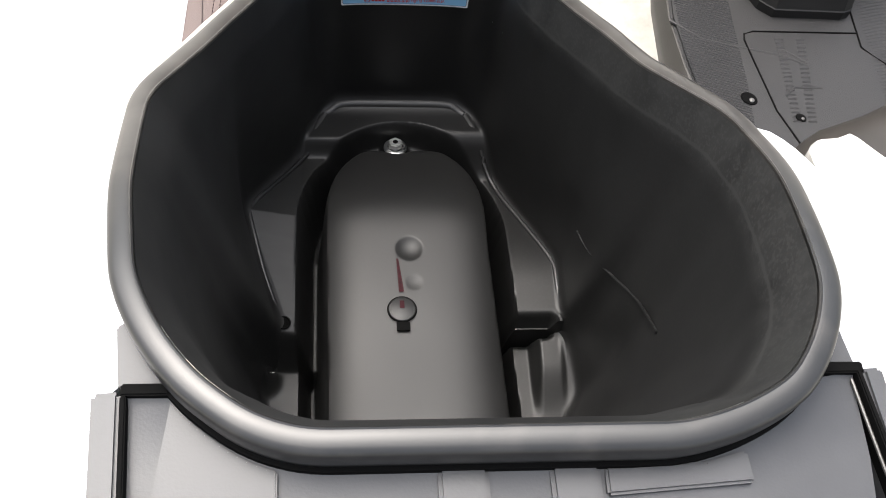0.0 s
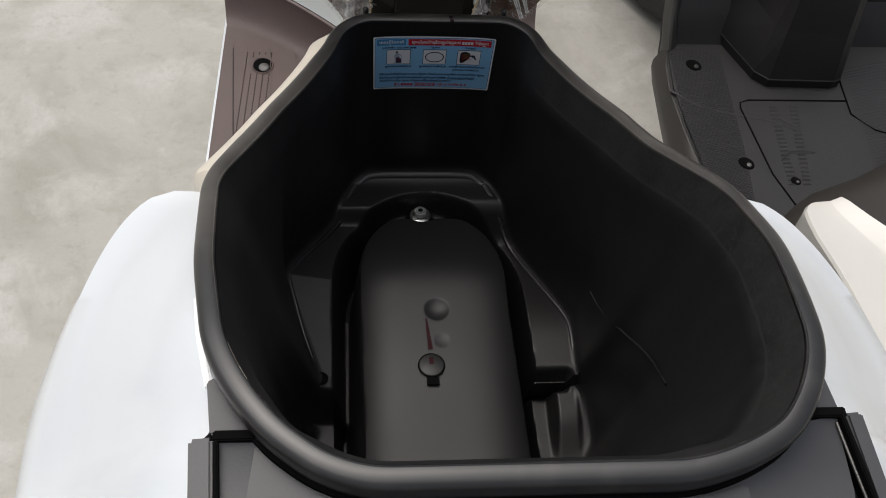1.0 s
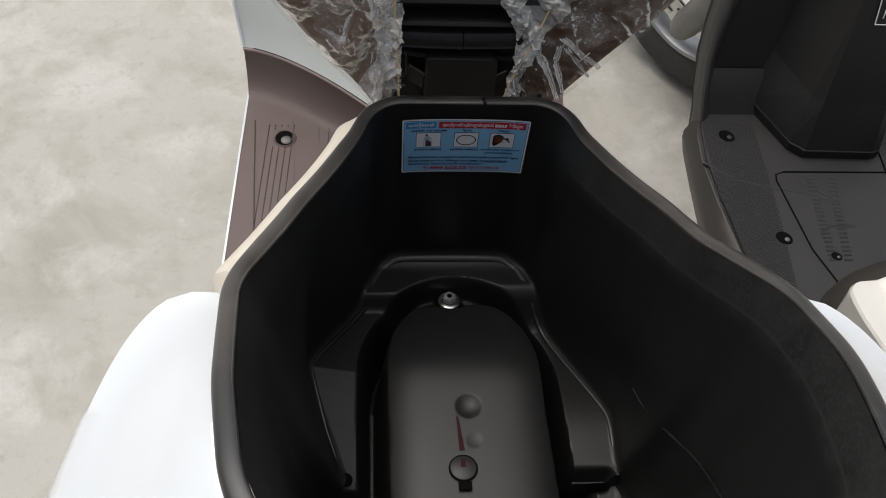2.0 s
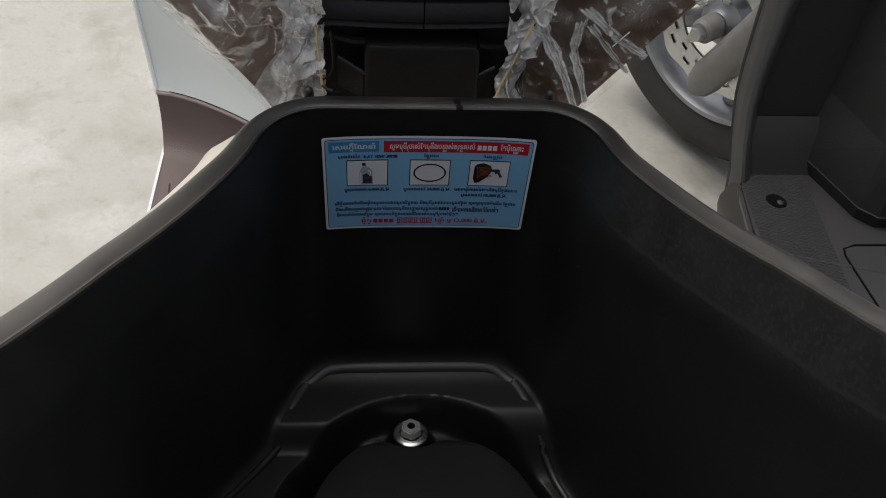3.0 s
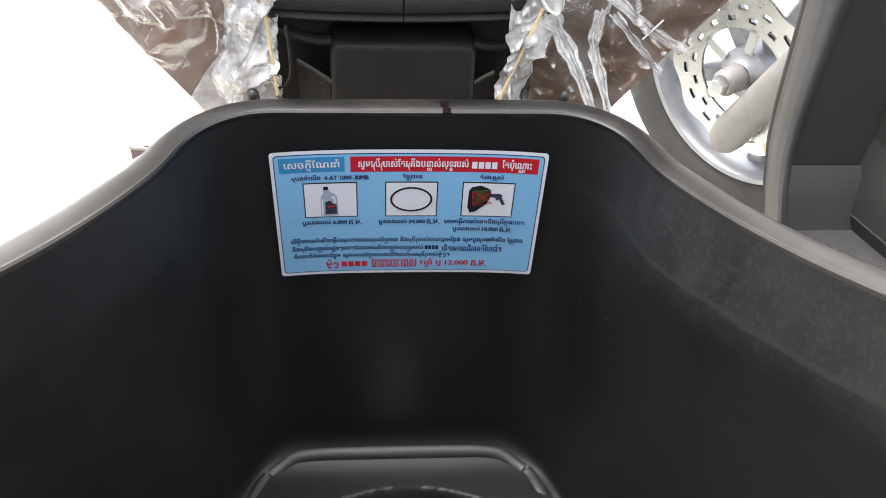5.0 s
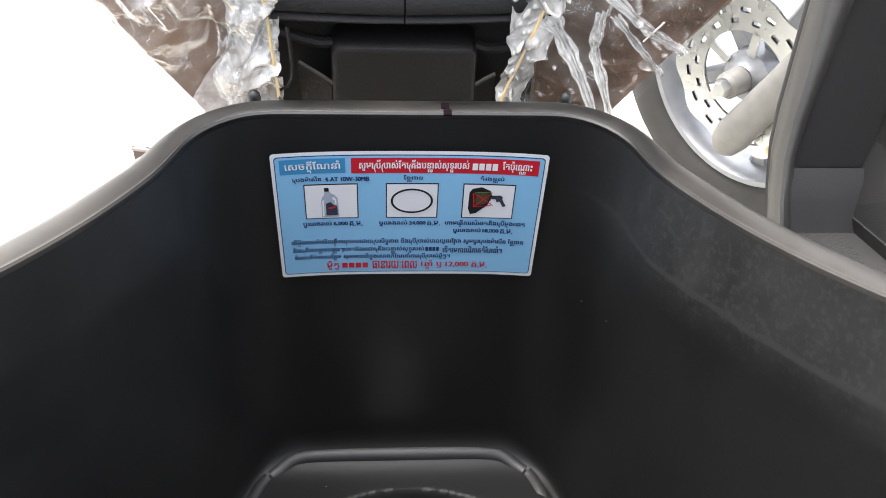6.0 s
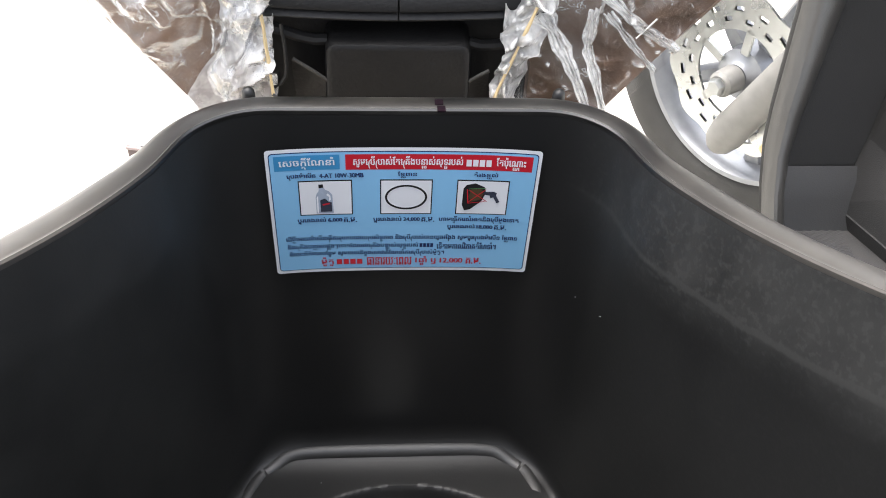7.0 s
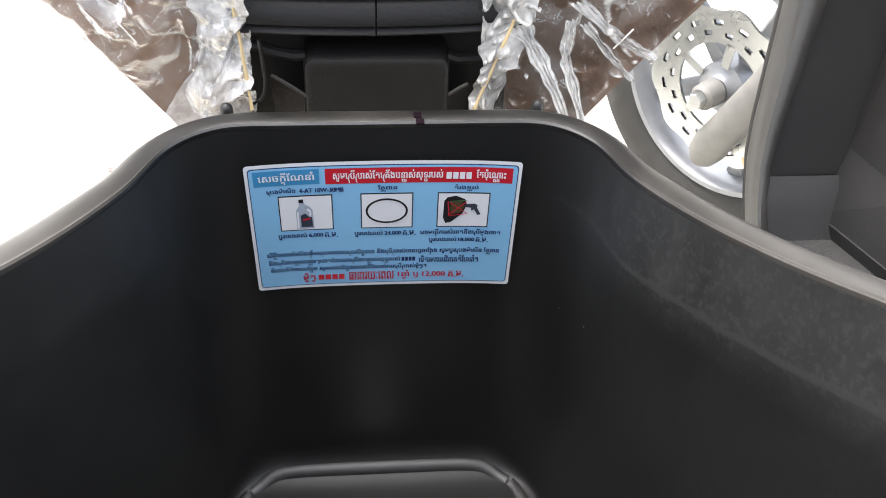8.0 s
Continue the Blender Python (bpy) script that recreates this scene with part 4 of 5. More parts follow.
        def bunch_end(z):
            wob = 0.004 * noise.noise((z * 40, sign, 7)) + 0.003 * noise.noise((z * 150, sign, 5))
            if sign < 0:
                return float(np.interp(z, (0.60, 0.654, 0.661, 0.668, 0.676, 0.696, 0.72, 0.75, 1.1), (0.064, 0.066, 0.074, 0.069, 0.060, 0.0610, 0.063, 0.080, 0.10))) + wob
            return float(np.interp(z, (0.60, 0.655, 0.67, 0.685, 0.698, 0.72, 0.75, 1.1), (0.040, 0.043, 0.0475, 0.051, 0.054, 0.068, 0.085, 0.11))) + wob
        levels = np.concatenate([np.arange(0.606, 0.80, 0.0007), np.linspace(0.80, 1.06, 40)])
        plan, relief = [], []
        for z in levels:
            w, a, b = seat_half(z, sign) + 0.0008, inner(z), bunch_end(z)
            x = np.concatenate([np.linspace(a, b, 36, endpoint=False), np.linspace(b, w, 64)])
            zz = np.full(x.shape, z)
            loose = 1 - smooth01((x - b + 0.010) / 0.014)
            relief.append(lerp(0.7 * crumple(x, zz, 11 + sign, 1.1), 1.35 * crumple(x, zz, 21 + sign, 0.75), loose))
            plan.append((w, x, loose))
        relief = np.array(relief)
        for _ in range(1):
            relief[1:-1] = 0.25 * relief[:-2] + 0.5 * relief[1:-1] + 0.25 * relief[2:]
            relief[:, 1:-1] = 0.25 * relief[:, :-2] + 0.5 * relief[:, 1:-1] + 0.25 * relief[:, 2:]
        sheets = []
        for z, (w, x, loose), h in zip(levels, plan, relief):
            free = smooth01((w - x) / 0.012)
            below = vinyl_depth(x, w)
            deep = np.minimum(below - 0.0010, below - 0.0022 - (0.0015 + 0.003 * loose + h) * free)
            sheets.append([on_seat(sign * float(p), z + 0.3 * float(q * k), float(d)) for p, q, k, d in zip(x, h, loose, deep)])
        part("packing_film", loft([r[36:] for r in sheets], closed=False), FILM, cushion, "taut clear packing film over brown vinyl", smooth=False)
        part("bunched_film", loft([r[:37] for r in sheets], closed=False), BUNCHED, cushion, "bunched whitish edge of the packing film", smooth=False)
        strip = []
        for z in np.linspace(0.640, 0.80, 60):
            x = float(np.interp(z, (0.64, 0.66, 0.696, 0.80), (0.0435, 0.0442, 0.0472, 0.052) if sign < 0 else (0.029, 0.0340, 0.0470, 0.075))) + 0.0005 * noise.noise((z * 90, sign, 0))
            h = 0.0006 + 0.0005 * noise.noise((z * 150, sign, 4))
            strip.append([on_seat(sign * (x - h), z, 0.0026), on_seat(sign * x, z, 0.0021), on_seat(sign * (x + h), z, 0.0026)])
        part("edge_tape", loft(strip, closed=False), TAPE, cushion, "yellowed adhesive tape edge")

    def fold(path, r0, r1, seed):
        """A gathered pleat of film standing off the sheet."""
        pts = np.array(path)
        t = np.linspace(0, 1, len(pts))
        side = 1 if pts[0, 0] > 0 else -1
        rings = []
        for s in np.linspace(0, 1, 60):
            x, z = np.interp(s, t, pts[:, 0]), np.interp(s, t, pts[:, 1])
            wide = lerp(r0, r1, s) * (0.8 + 0.5 * noise.noise((s * 6, seed, 0)))
            x = side * min(abs(x), seat_half(z, side) - wide - 0.001)
            below = float(vinyl_depth(abs(x), seat_half(z, side))) - 0.0035
            ring = []
            for c in range(13):
                f = c / 12
                lift = abs(((f * 3 + 0.4 * noise.noise((s * 3, seed, 3))) % 1) - 0.5) * 2 * math.sin(math.pi * min(1, max(0.08, f)))
                ring.append(on_seat(x + (f - 0.5) * 2 * wide, z + (f - 0.5) * wide * 0.6, below - 0.0020 * lift - 0.0007 * noise.noise((s * 14, c * 0.7, seed))))
            rings.append(ring)
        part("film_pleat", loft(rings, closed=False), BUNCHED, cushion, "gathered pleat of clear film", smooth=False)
    fold([(0.047, 0.688), (0.052, 0.682), (0.057, 0.674), (0.062, 0.665), (0.067, 0.654)], 0.0042, 0.0018, 1)
    fold([(0.065, 0.692), (0.064, 0.683), (0.064, 0.677), (0.067, 0.670), (0.0705, 0.659)], 0.0030, 0.0018, 2)
    fold([(0.066, 0.698), (0.077, 0.690), (0.087, 0.685), (0.094, 0.682)], 0.0030, 0.0022, 3)
    fold([(0.069, 0.691), (0.079, 0.681), (0.086, 0.675)], 0.0022, 0.0010, 4)
    # short straight whitish streaks lying on the film
    for a, b in (((-0.0825, 0.6945), (-0.0780, 0.6880)), ((0.0785, 0.6850), (0.0845, 0.6920))):
        part("film_streak", tube([on_seat(lerp(a[0], b[0], k / 6), lerp(a[1], b[1], k / 6), -0.0045 if abs(a[0]) > 0.075 else -0.002) for k in range(7)], 0.00028, 6), BUNCHED, cushion)


seat()


# ---- maintenance label on the tub's front wall ----
LAB_W, LAB_TOP, LAB_LOW = 0.086, 0.672, 0.6205


def on_label(u, v, lift=0.0):
    """A place on the sticker from its left (u) and its top (v)."""
    z = lerp(LAB_TOP, LAB_LOW, v) + 0.0006 * math.sin(u * math.pi) * (1 if v < 0.5 else 0.6)
    y = 0.6475 - 0.055 * (0.681 - z) - 0.0011 - lift - 0.0012 * (2 * abs(u - 0.5)) ** 4
    return ((u - 0.5) * LAB_W * lerp(1.0, 0.985, v), y, z)


def label_patch(u0, v0, u1, v1, lift, n=14):
    return loft([[on_label(lerp(u0, u1, i / n), lerp(v0, v1, j / 3), lift) for i in range(n + 1)] for j in range(4)], closed=False)


def rounded_label(u0, v0, u1, v1, lift, ru):
    """A field of the sticker with rounded corners."""
    rv = ru * LAB_W / (LAB_TOP - LAB_LOW)
    cols = [u0 + ru * (1 - math.cos(a)) for a in np.linspace(0, math.pi / 2, 6)] + list(np.linspace(u0 + ru, u1 - ru, 14))[1:-1] + [u1 - ru * (1 - math.sin(a)) for a in np.linspace(0, math.pi / 2, 6)]
    rows = []
    for t in (0, 0.33, 0.67, 1):
        row = []
        for u in cols:
            edge = min(u - u0, u1 - u)
            cut = rv * (1 - math.sqrt(max(0.0, 1 - (1 - edge / ru) ** 2))) if edge < ru else 0.0
            row.append(on_label(u, lerp(v0 + cut, v1 - cut, t), lift))
        rows.append(row)
    return loft(rows, closed=False)


sticker = part("maintenance_label", rounded_label(0, 0, 1, 1, 0.0, 0.014), LABEL_WHITE, scooter, "sky blue and red printed maintenance sticker")
part("border_line", rounded_label(0.012, 0.024, 0.988, 0.976, 0.0001, 0.014), INK, sticker)
part("blue_field", rounded_label(0.0155, 0.030, 0.9845, 0.970, 0.0002, 0.012), LABEL_BLUE, sticker, "sky blue printed field")
part("blue_header", label_patch(0.030, 0.045, 0.265, 0.155, 0.0003), HEAD_BLUE, sticker, "blue header panel")
part("red_header", label_patch(0.286, 0.045, 0.968, 0.160, 0.0003), HEAD_RED, sticker, "red header panel")
PREFIX = "\u17c1\u17c2\u17c3"
SPLIT = {"\u17be": ("\u17c1", "\u17b8"), "\u17bf": ("\u17c1", "\u17b8"), "\u17c0": ("\u17c1", "\u17b6"), "\u17c4": ("\u17c1", "\u17b6"), "\u17c5": ("\u17c1", "\u17b7")}
GLYPHS = {}


def glyphs(text):
    """Outline mesh of a few letters: places, faces and advance."""
    if text not in GLYPHS:
        made = []
        for body in (text, "|" + text + "|", "||"):
            curve = bpy.data.curves.new("print", "FONT")
            curve.body, curve.resolution_u, curve.offset = body, 3, 0.0
            ob = new("print", curve)
            bpy.context.view_layer.update()
            me = bpy.data.meshes.new_from_object(ob.evaluated_get(bpy.context.evaluated_depsgraph_get()))
            made.append((np.array([v.co[:2] for v in me.vertices]).reshape(-1, 2), [tuple(f.vertices) for f in me.polygons]))
            bpy.data.objects.remove(ob)
            bpy.data.meshes.remove(me)
            bpy.data.curves.remove(curve)
        wide = np.ptp(made[1][0][:, 0]) - np.ptp(made[2][0][:, 0])
        GLYPHS[text] = (*made[0], float(wide))
    return GLYPHS[text]


def clusters(text):
    """Letters in the order in which they are drawn: (leading vowel, base with marks, letters stacked below)."""
    i = 0
    while i < len(text):
        c = text[i]
        i += 1
        if not "\u1780" <= c <= "\u17b3":
            while i < len(text) and not "\u1780" <= text[i] <= "\u17b3":
                c += text[i]
                i += 1
            yield "", c, []
            continue
        lead, base, below = "", c, []
        while i < len(text) and "\u17b6" <= text[i] <= "\u17d2":
            if text[i] == "\u17d2":
                below.append(text[i + 1])
                i += 2
                continue
            if text[i] in PREFIX:
                lead = text[i]
            elif text[i] in SPLIT:
                lead, tail = SPLIT[text[i]]
                base += tail
            else:
                base += text[i]
            i += 1
        yield lead, base, below


def writing(text, u0, u1, v0, v1, material, lift=0.0005, bold=0.0):
    """A line of print, fitted between u0 and u1 and from v0 to v1 on the sticker."""
    verts, faces, x = [], [], 0.0

    def put(letters, at_x, at_y=0.0, sx=1.0, sy=1.0):
        p, f, wide = glyphs(letters)
        k = len(verts)
        verts.extend((at_x + a * sx, at_y + b * sy) for a, b in p)
        faces.extend(tuple(k + j for j in q) for q in f)
        return wide * sx
    for lead, base, below in clusters(text):
        if lead:
            x += put(lead, x)
        if "\u179a" in below:
            x += put("(", x, -0.18, 0.8, 0.95)
        wide = put(base, x)
        for low in below:
            if low != "\u179a":
                put(low, x + 0.12 * wide, -0.40, 0.72, 0.52)
        x += wide if base.strip() else 0.28 * len(base)
    p = np.array(verts)
    lo, hi = p.min(0), p.max(0)

    def laid(shift, up):
        return [on_label(lerp(u0, u1, (a - lo[0]) / (hi[0] - lo[0])) + shift, lerp(v1, v0, (b - lo[1]) / (hi[1] - lo[1])), lift + up) for a, b in p]
    weight = 0.0009 + bold * 0.02
    places = laid(-weight, 0.0) + laid(weight, 0.00006)
    faces = faces + [tuple(len(p) + j for j in q) for q in faces]
    return part("print_line", (places, [], faces), material, sticker, smooth=False)


def bar_word(u0, u1, v0, v1, material):
    wide = (u1 - u0) / 4
    for k in range(4):
        part("print_bar", label_patch(u0 + k * wide, v0, u0 + (k + 0.80) * wide, v1, 0.0005, 4), material, sticker)


writing("សេចក្តីណែនាំ", 0.048, 0.246, 0.058, 0.146, LABEL_WHITE)
writing("សូមប្រើប្រាស់តែគ្រឿងបន្លាស់សុទ្ធរបស់", 0.315, 0.712, 0.056, 0.150, LABEL_WHITE)
bar_word(0.725, 0.822, 0.080, 0.130, LABEL_WHITE)
writing("តែប៉ុណ្ណោះ", 0.835, 0.942, 0.056, 0.150, LABEL_WHITE)
writing("ប្រេងម៉ាស៊ីន", 0.072, 0.176, 0.172, 0.226, INK)
writing("4-AT 10W-30MB", 0.190, 0.350, 0.182, 0.215, INK, bold=0.02)
writing("ខ្សែពាន", 0.476, 0.546, 0.172, 0.222, INK)
writing("តំរងខ្យល់", 0.758, 0.846, 0.172, 0.222, INK)
for u0, u1 in ((0.110, 0.308), (0.411, 0.606), (0.697, 0.893)):
    part("picture_frame", label_patch(u0, 0.236, u1, 0.508, 0.0003), INK_BLACK, sticker)
    part("picture_field", label_patch(u0 + 0.004, 0.244, u1 - 0.004, 0.500, 0.0004), LABEL_WHITE, sticker)


def figure(points, material, name, lift=0.0006):
    verts = [on_label(u, v, lift) for u, v in points]
    return part(name, (verts, [], [tuple(range(len(verts)))]), material, sticker, smooth=False)


figure([(0.172, 0.492), (0.172, 0.36), (0.176, 0.335), (0.184, 0.315), (0.185, 0.290), (0.203, 0.288), (0.208, 0.305), (0.222, 0.318), (0.233, 0.345), (0.236, 0.492)], INK_GREY, "bottle_picture")
figure([(0.185, 0.290), (0.184, 0.262), (0.201, 0.261), (0.202, 0.288)], INK_BLACK, "bottle_cap_picture", 0.0007)
figure([(0.211, 0.345), (0.216, 0.332), (0.226, 0.350), (0.228, 0.385), (0.220, 0.392), (0.222, 0.362)], LABEL_WHITE, "bottle_grip_picture", 0.0007)
figure([(0.188, 0.478), (0.188, 0.385), (0.206, 0.372), (0.219, 0.398), (0.230, 0.402), (0.231, 0.478)], LABEL_DARK, "bottle_label_picture", 0.0007)
figure([(0.196, 0.415), (0.222, 0.405), (0.224, 0.416), (0.197, 0.427)], HEAD_RED, "bottle_stripe_picture", 0.0008)
figure([(0.175, 0.485), (0.175, 0.365), (0.181, 0.350), (0.181, 0.485)], LABEL_WHITE, "bottle_shine_picture", 0.0007)
belt = [[on_label(0.508 + a * math.cos(t), 0.372 + b * math.sin(t), 0.0006) for t in np.linspace(0, 2 * math.pi, 48, endpoint=False)] for a, b in ((0.079, 0.098), (0.071, 0.084))]
part("belt_picture", loft(belt), INK_BLACK, sticker)
figure([(0.722, 0.30), (0.733, 0.272), (0.765, 0.258), (0.800, 0.285), (0.808, 0.33), (0.792, 0.40), (0.752, 0.465), (0.730, 0.475), (0.720, 0.43)], INK_BLACK, "filter_picture")
figure([(0.748, 0.305), (0.790, 0.300), (0.800, 0.335), (0.786, 0.385), (0.752, 0.405), (0.744, 0.36)], FILTER_BROWN, "filter_paper_picture", 0.0007)
figure([(0.800, 0.322), (0.838, 0.318), (0.848, 0.330), (0.846, 0.348), (0.862, 0.400), (0.850, 0.408), (0.836, 0.362), (0.826, 0.372), (0.822, 0.350), (0.800, 0.344)], LABEL_DARK, "air_gun_picture", 0.0007)
for a, b, tint in (((0.742, 0.305), (0.812, 0.395), HEAD_RED), ((0.806, 0.300), (0.744, 0.40), HEAD_RED), ((0.736, 0.300), (0.742, 0.41), HEAD_RED), ((0.740, 0.412), (0.806, 0.395), HEAD_RED), ((0.742, 0.298), (0.806, 0.290), FILTER_GREEN)):
    d = Vector((b[1] - a[1], -(b[0] - a[0]) * 0.6)).normalized() * 0.0020
    figure([(a[0] + d.x, a[1] + d.y), (b[0] + d.x, b[1] + d.y), (b[0] - d.x, b[1] - d.y), (a[0] - d.x, a[1] - d.y)], tint, "cross_picture", 0.0009)
writing("ប្តូររៀងរាល់", 0.098, 0.205, 0.522, 0.578, INK)
writing("6,000", 0.214, 0.266, 0.532, 0.566, INK, bold=0.02)
writing("គ.ម.", 0.274, 0.322, 0.530, 0.568, INK)
writing("ប្តូររៀងរាល់", 0.385, 0.492, 0.522, 0.578, INK)
writing("24,000", 0.500, 0.562, 0.532, 0.566, INK, bold=0.02)
writing("គ.ម.", 0.570, 0.618, 0.530, 0.568, INK)
writing("ហាមធ្វើការសំអាតនិងប្រើម្តងទៀត", 0.636, 0.944, 0.520, 0.580, INK)
writing("ប្តូររៀងរាល់", 0.670, 0.777, 0.585, 0.638, INK)
writing("18,000", 0.785, 0.846, 0.594, 0.628, INK, bold=0.02)
writing("គ.ម.", 0.854, 0.900, 0.592, 0.630, INK)
writing("ដើម្បីអោយម៉ាស៊ីនធ្វើការប្រកបដោយប្រសិទ្ធភាព និងប្រើប្រាស់បានយូរអង្វែង សូមប្តូរប្រេងម៉ាស៊ីន ខ្សែពាន", 0.048, 0.948, 0.672, 0.733, INK)
writing("និងគ្រឿងបន្លាស់ផ្សេងៗទៀតដែលជាគ្រឿងបន្លាស់សុទ្ធរបស់", 0.052, 0.560, 0.740, 0.800, INK)
bar_word(0.566, 0.622, 0.752, 0.786, INK)
writing("ទៅតាមកាលវិភាគតំហែទាំ។", 0.634, 0.868, 0.740, 0.800, INK)
writing("ចំពោះព័ត៌មានបន្ថែម សូមអាននៅក្នុងសៀវភៅណែនាំការប្រើប្រាស់ម៉ូតូ។", 0.056, 0.664, 0.802, 0.862, INK)
writing("ម៉ូតូ", 0.178, 0.225, 0.866, 0.945, HEAD_RED, bold=0.01)
bar_word(0.238, 0.345, 0.886, 0.930, HEAD_RED)
writing("ធានារយៈពេល", 0.358, 0.535, 0.872, 0.940, HEAD_RED)
writing("1ឆ្នាំ ឬ", 0.552, 0.635, 0.866, 0.945, HEAD_RED)
writing("12,000", 0.650, 0.740, 0.882, 0.930, HEAD_RED, bold=0.01)
writing("គ.ម.", 0.755, 0.815, 0.880, 0.932, HEAD_RED)

# ---- the neighbouring dark scooter ----
other = thing("scooter", (0.49, 0.9, 0.0), "dark grey and white scooter parked beside the open one", "scooter")
FLOOR_Z = 0.29


def other_floor():
    plan = [(0.356, 0.55), (0.352, 0.78), (0.338, 0.87), (0.332, 0.93), (0.335, 0.985), (0.343, 1.004), (0.66, 1.004), (0.672, 0.93), (0.672, 0.87), (0.66, 0.55)]
    board = part("footboard", slab(plan, FLOOR_Z - 0.02, FLOOR_Z, 0.003), CARBON, other, "dark grey carbon-textured plastic footboard")
    # fine raised cross-hatching along the edge
    verts, faces = [], []
    for k in range(76):
        y = 0.73 + k * 0.0036
        x0, x1 = 0.339 + 0.13 * max(0, 0.88 - y), 0.404 - 0.05 * max(0, 0.86 - y)
        for w in (0.022, -0.030):
            i = len(verts)
            top = FLOOR_Z + (0.0008 if w > 0 else 0.0004)
            verts += [(x0, y, FLOOR_Z), (x1, y - w, FLOOR_Z), (x1, y - w + 0.0009, top), (x0, y + 0.0009, top), (x0, y + 0.0018, FLOOR_Z), (x1, y - w + 0.0018, FLOOR_Z)]
            faces += [(i, i + 1, i + 2, i + 3), (i + 3, i + 2, i + 5, i + 4)]
    tagged(part("tread_pattern", (verts, [], faces), CARBON, board, smooth=False), kind="stuff")
    verts, faces = [], []
    for k in range(40):
        y = 0.80 + k * 0.0046
        i = len(verts)
        x0, x1 = 0.560, 0.640
        verts += [(x0, y - 0.02, FLOOR_Z), (x1, y, FLOOR_Z), (x1, y + 0.0012, FLOOR_Z + 0.0004), (x0, y - 0.0188, FLOOR_Z + 0.0004), (x0, y - 0.0176, FLOOR_Z), (x1, y + 0.0024, FLOOR_Z)]
        faces += [(i, i + 1, i + 2, i + 3), (i + 3, i + 2, i + 5, i + 4)]
    tagged(part("tread_pattern", (verts, [], faces), CARBON, board, smooth=False), kind="stuff")
    for path in ([(0.551, 0.911), (0.425, 0.911), (0.414, 0.907), (0.4125, 0.898), (0.430, 0.80), (0.447, 0.757)], [(0.551, 0.95), (0.551, 0.890), (0.575, 0.866), (0.62, 0.85)]):
        part("seam_line", tube([(x, y, FLOOR_Z + 0.0002) for x, y in path], 0.0011, 6), SEAM, board)
    for path in ([(0.330, 0.925), (0.362, 0.900), (0.400, 0.889), (0.45, 0.878), (0.480, 0.864)], [(0.455, 0.885), (0.480, 0.868)], [(0.445, 0.820), (0.458, 0.832), (0.490, 0.832)]):
        part("raised_line", tube([(x, y, FLOOR_Z - 0.0009) for x, y in path], 0.0018, 8), CARBON, board)
    for x, y, r in ((0.367, 0.966, 0.0072), (0.4015, 0.8155, 0.0070), (0.4555, 0.7905, 0.0044)):
        here = Matrix.Translation((x, y, FLOOR_Z)) @ Matrix.Rotation(radians(-35), 4, "Z") @ Matrix.Diagonal((1.25, 1, 1, 1))
        part("screw_well", turned([(0.0, 0.0012), (r, 0.0012), (r * 1.05, 0.0014), (r * 1.15, 0.0002)], here, 22), SEAM, board)
        part("screw", turned([(0.0, 0.0022), (r * 0.26, 0.0020), (r * 0.42, 0.0014), (r * 0.46, 0.0008)], Matrix.Translation((x + r * 0.35, y - r * 0.35, FLOOR_Z)), 16), RUBBER if r > 0.0071 else DULL, board, "floor screw in a recess")
    verts, faces = [], []
    for k in range(20):
        y = 0.786 + k * 0.0060
        for x in (0.4505 + 0.0002 * k, 0.4680 + 0.0006 * k):
            i = len(verts)
            w, h = 0.0052, 0.0014
            verts += [(x - w, y - h, FLOOR_Z), (x + w, y - h, FLOOR_Z), (x + w, y + h, FLOOR_Z), (x - w, y + h, FLOOR_Z), (x - w + 0.0008, y, FLOOR_Z + 0.0008), (x + w - 0.0008, y, FLOOR_Z + 0.0008)]
            faces += [(i, i + 1, i + 5, i + 4), (i + 1, i + 2, i + 5), (i + 2, i + 3, i + 4, i + 5), (i + 3, i, i + 4)]
    tagged(part("tread_relief", (verts, [], faces), CARBON, board, smooth=False), kind="stuff")
    skirt = []
    for y in np.linspace(0.60, 1.0, 13):
        x = 0.3265 + 0.05 * (y - 0.91) ** 2 * 4
        edge = float(np.interp(y, (0.55, 0.78, 0.87, 0.93, 0.985, 1.004), (0.356, 0.352, 0.338, 0.332, 0.335, 0.343)))
        skirt.append([(edge + 0.004, y, FLOOR_Z - 0.003), (edge - 0.002, y, FLOOR_Z - 0.004), (lerp(edge, x, 0.6), y, FLOOR_Z - 0.012), (x, y, FLOOR_Z - 0.028), (x + 0.001, y, FLOOR_Z - 0.040), (x + 0.010, y, FLOOR_Z - 0.07), (x + 0.026, y, FLOOR_Z - 0.11)])
    part("side_skirt", loft(skirt, closed=False), SKIRT, other, "grey plastic lower skirt")


other_floor()


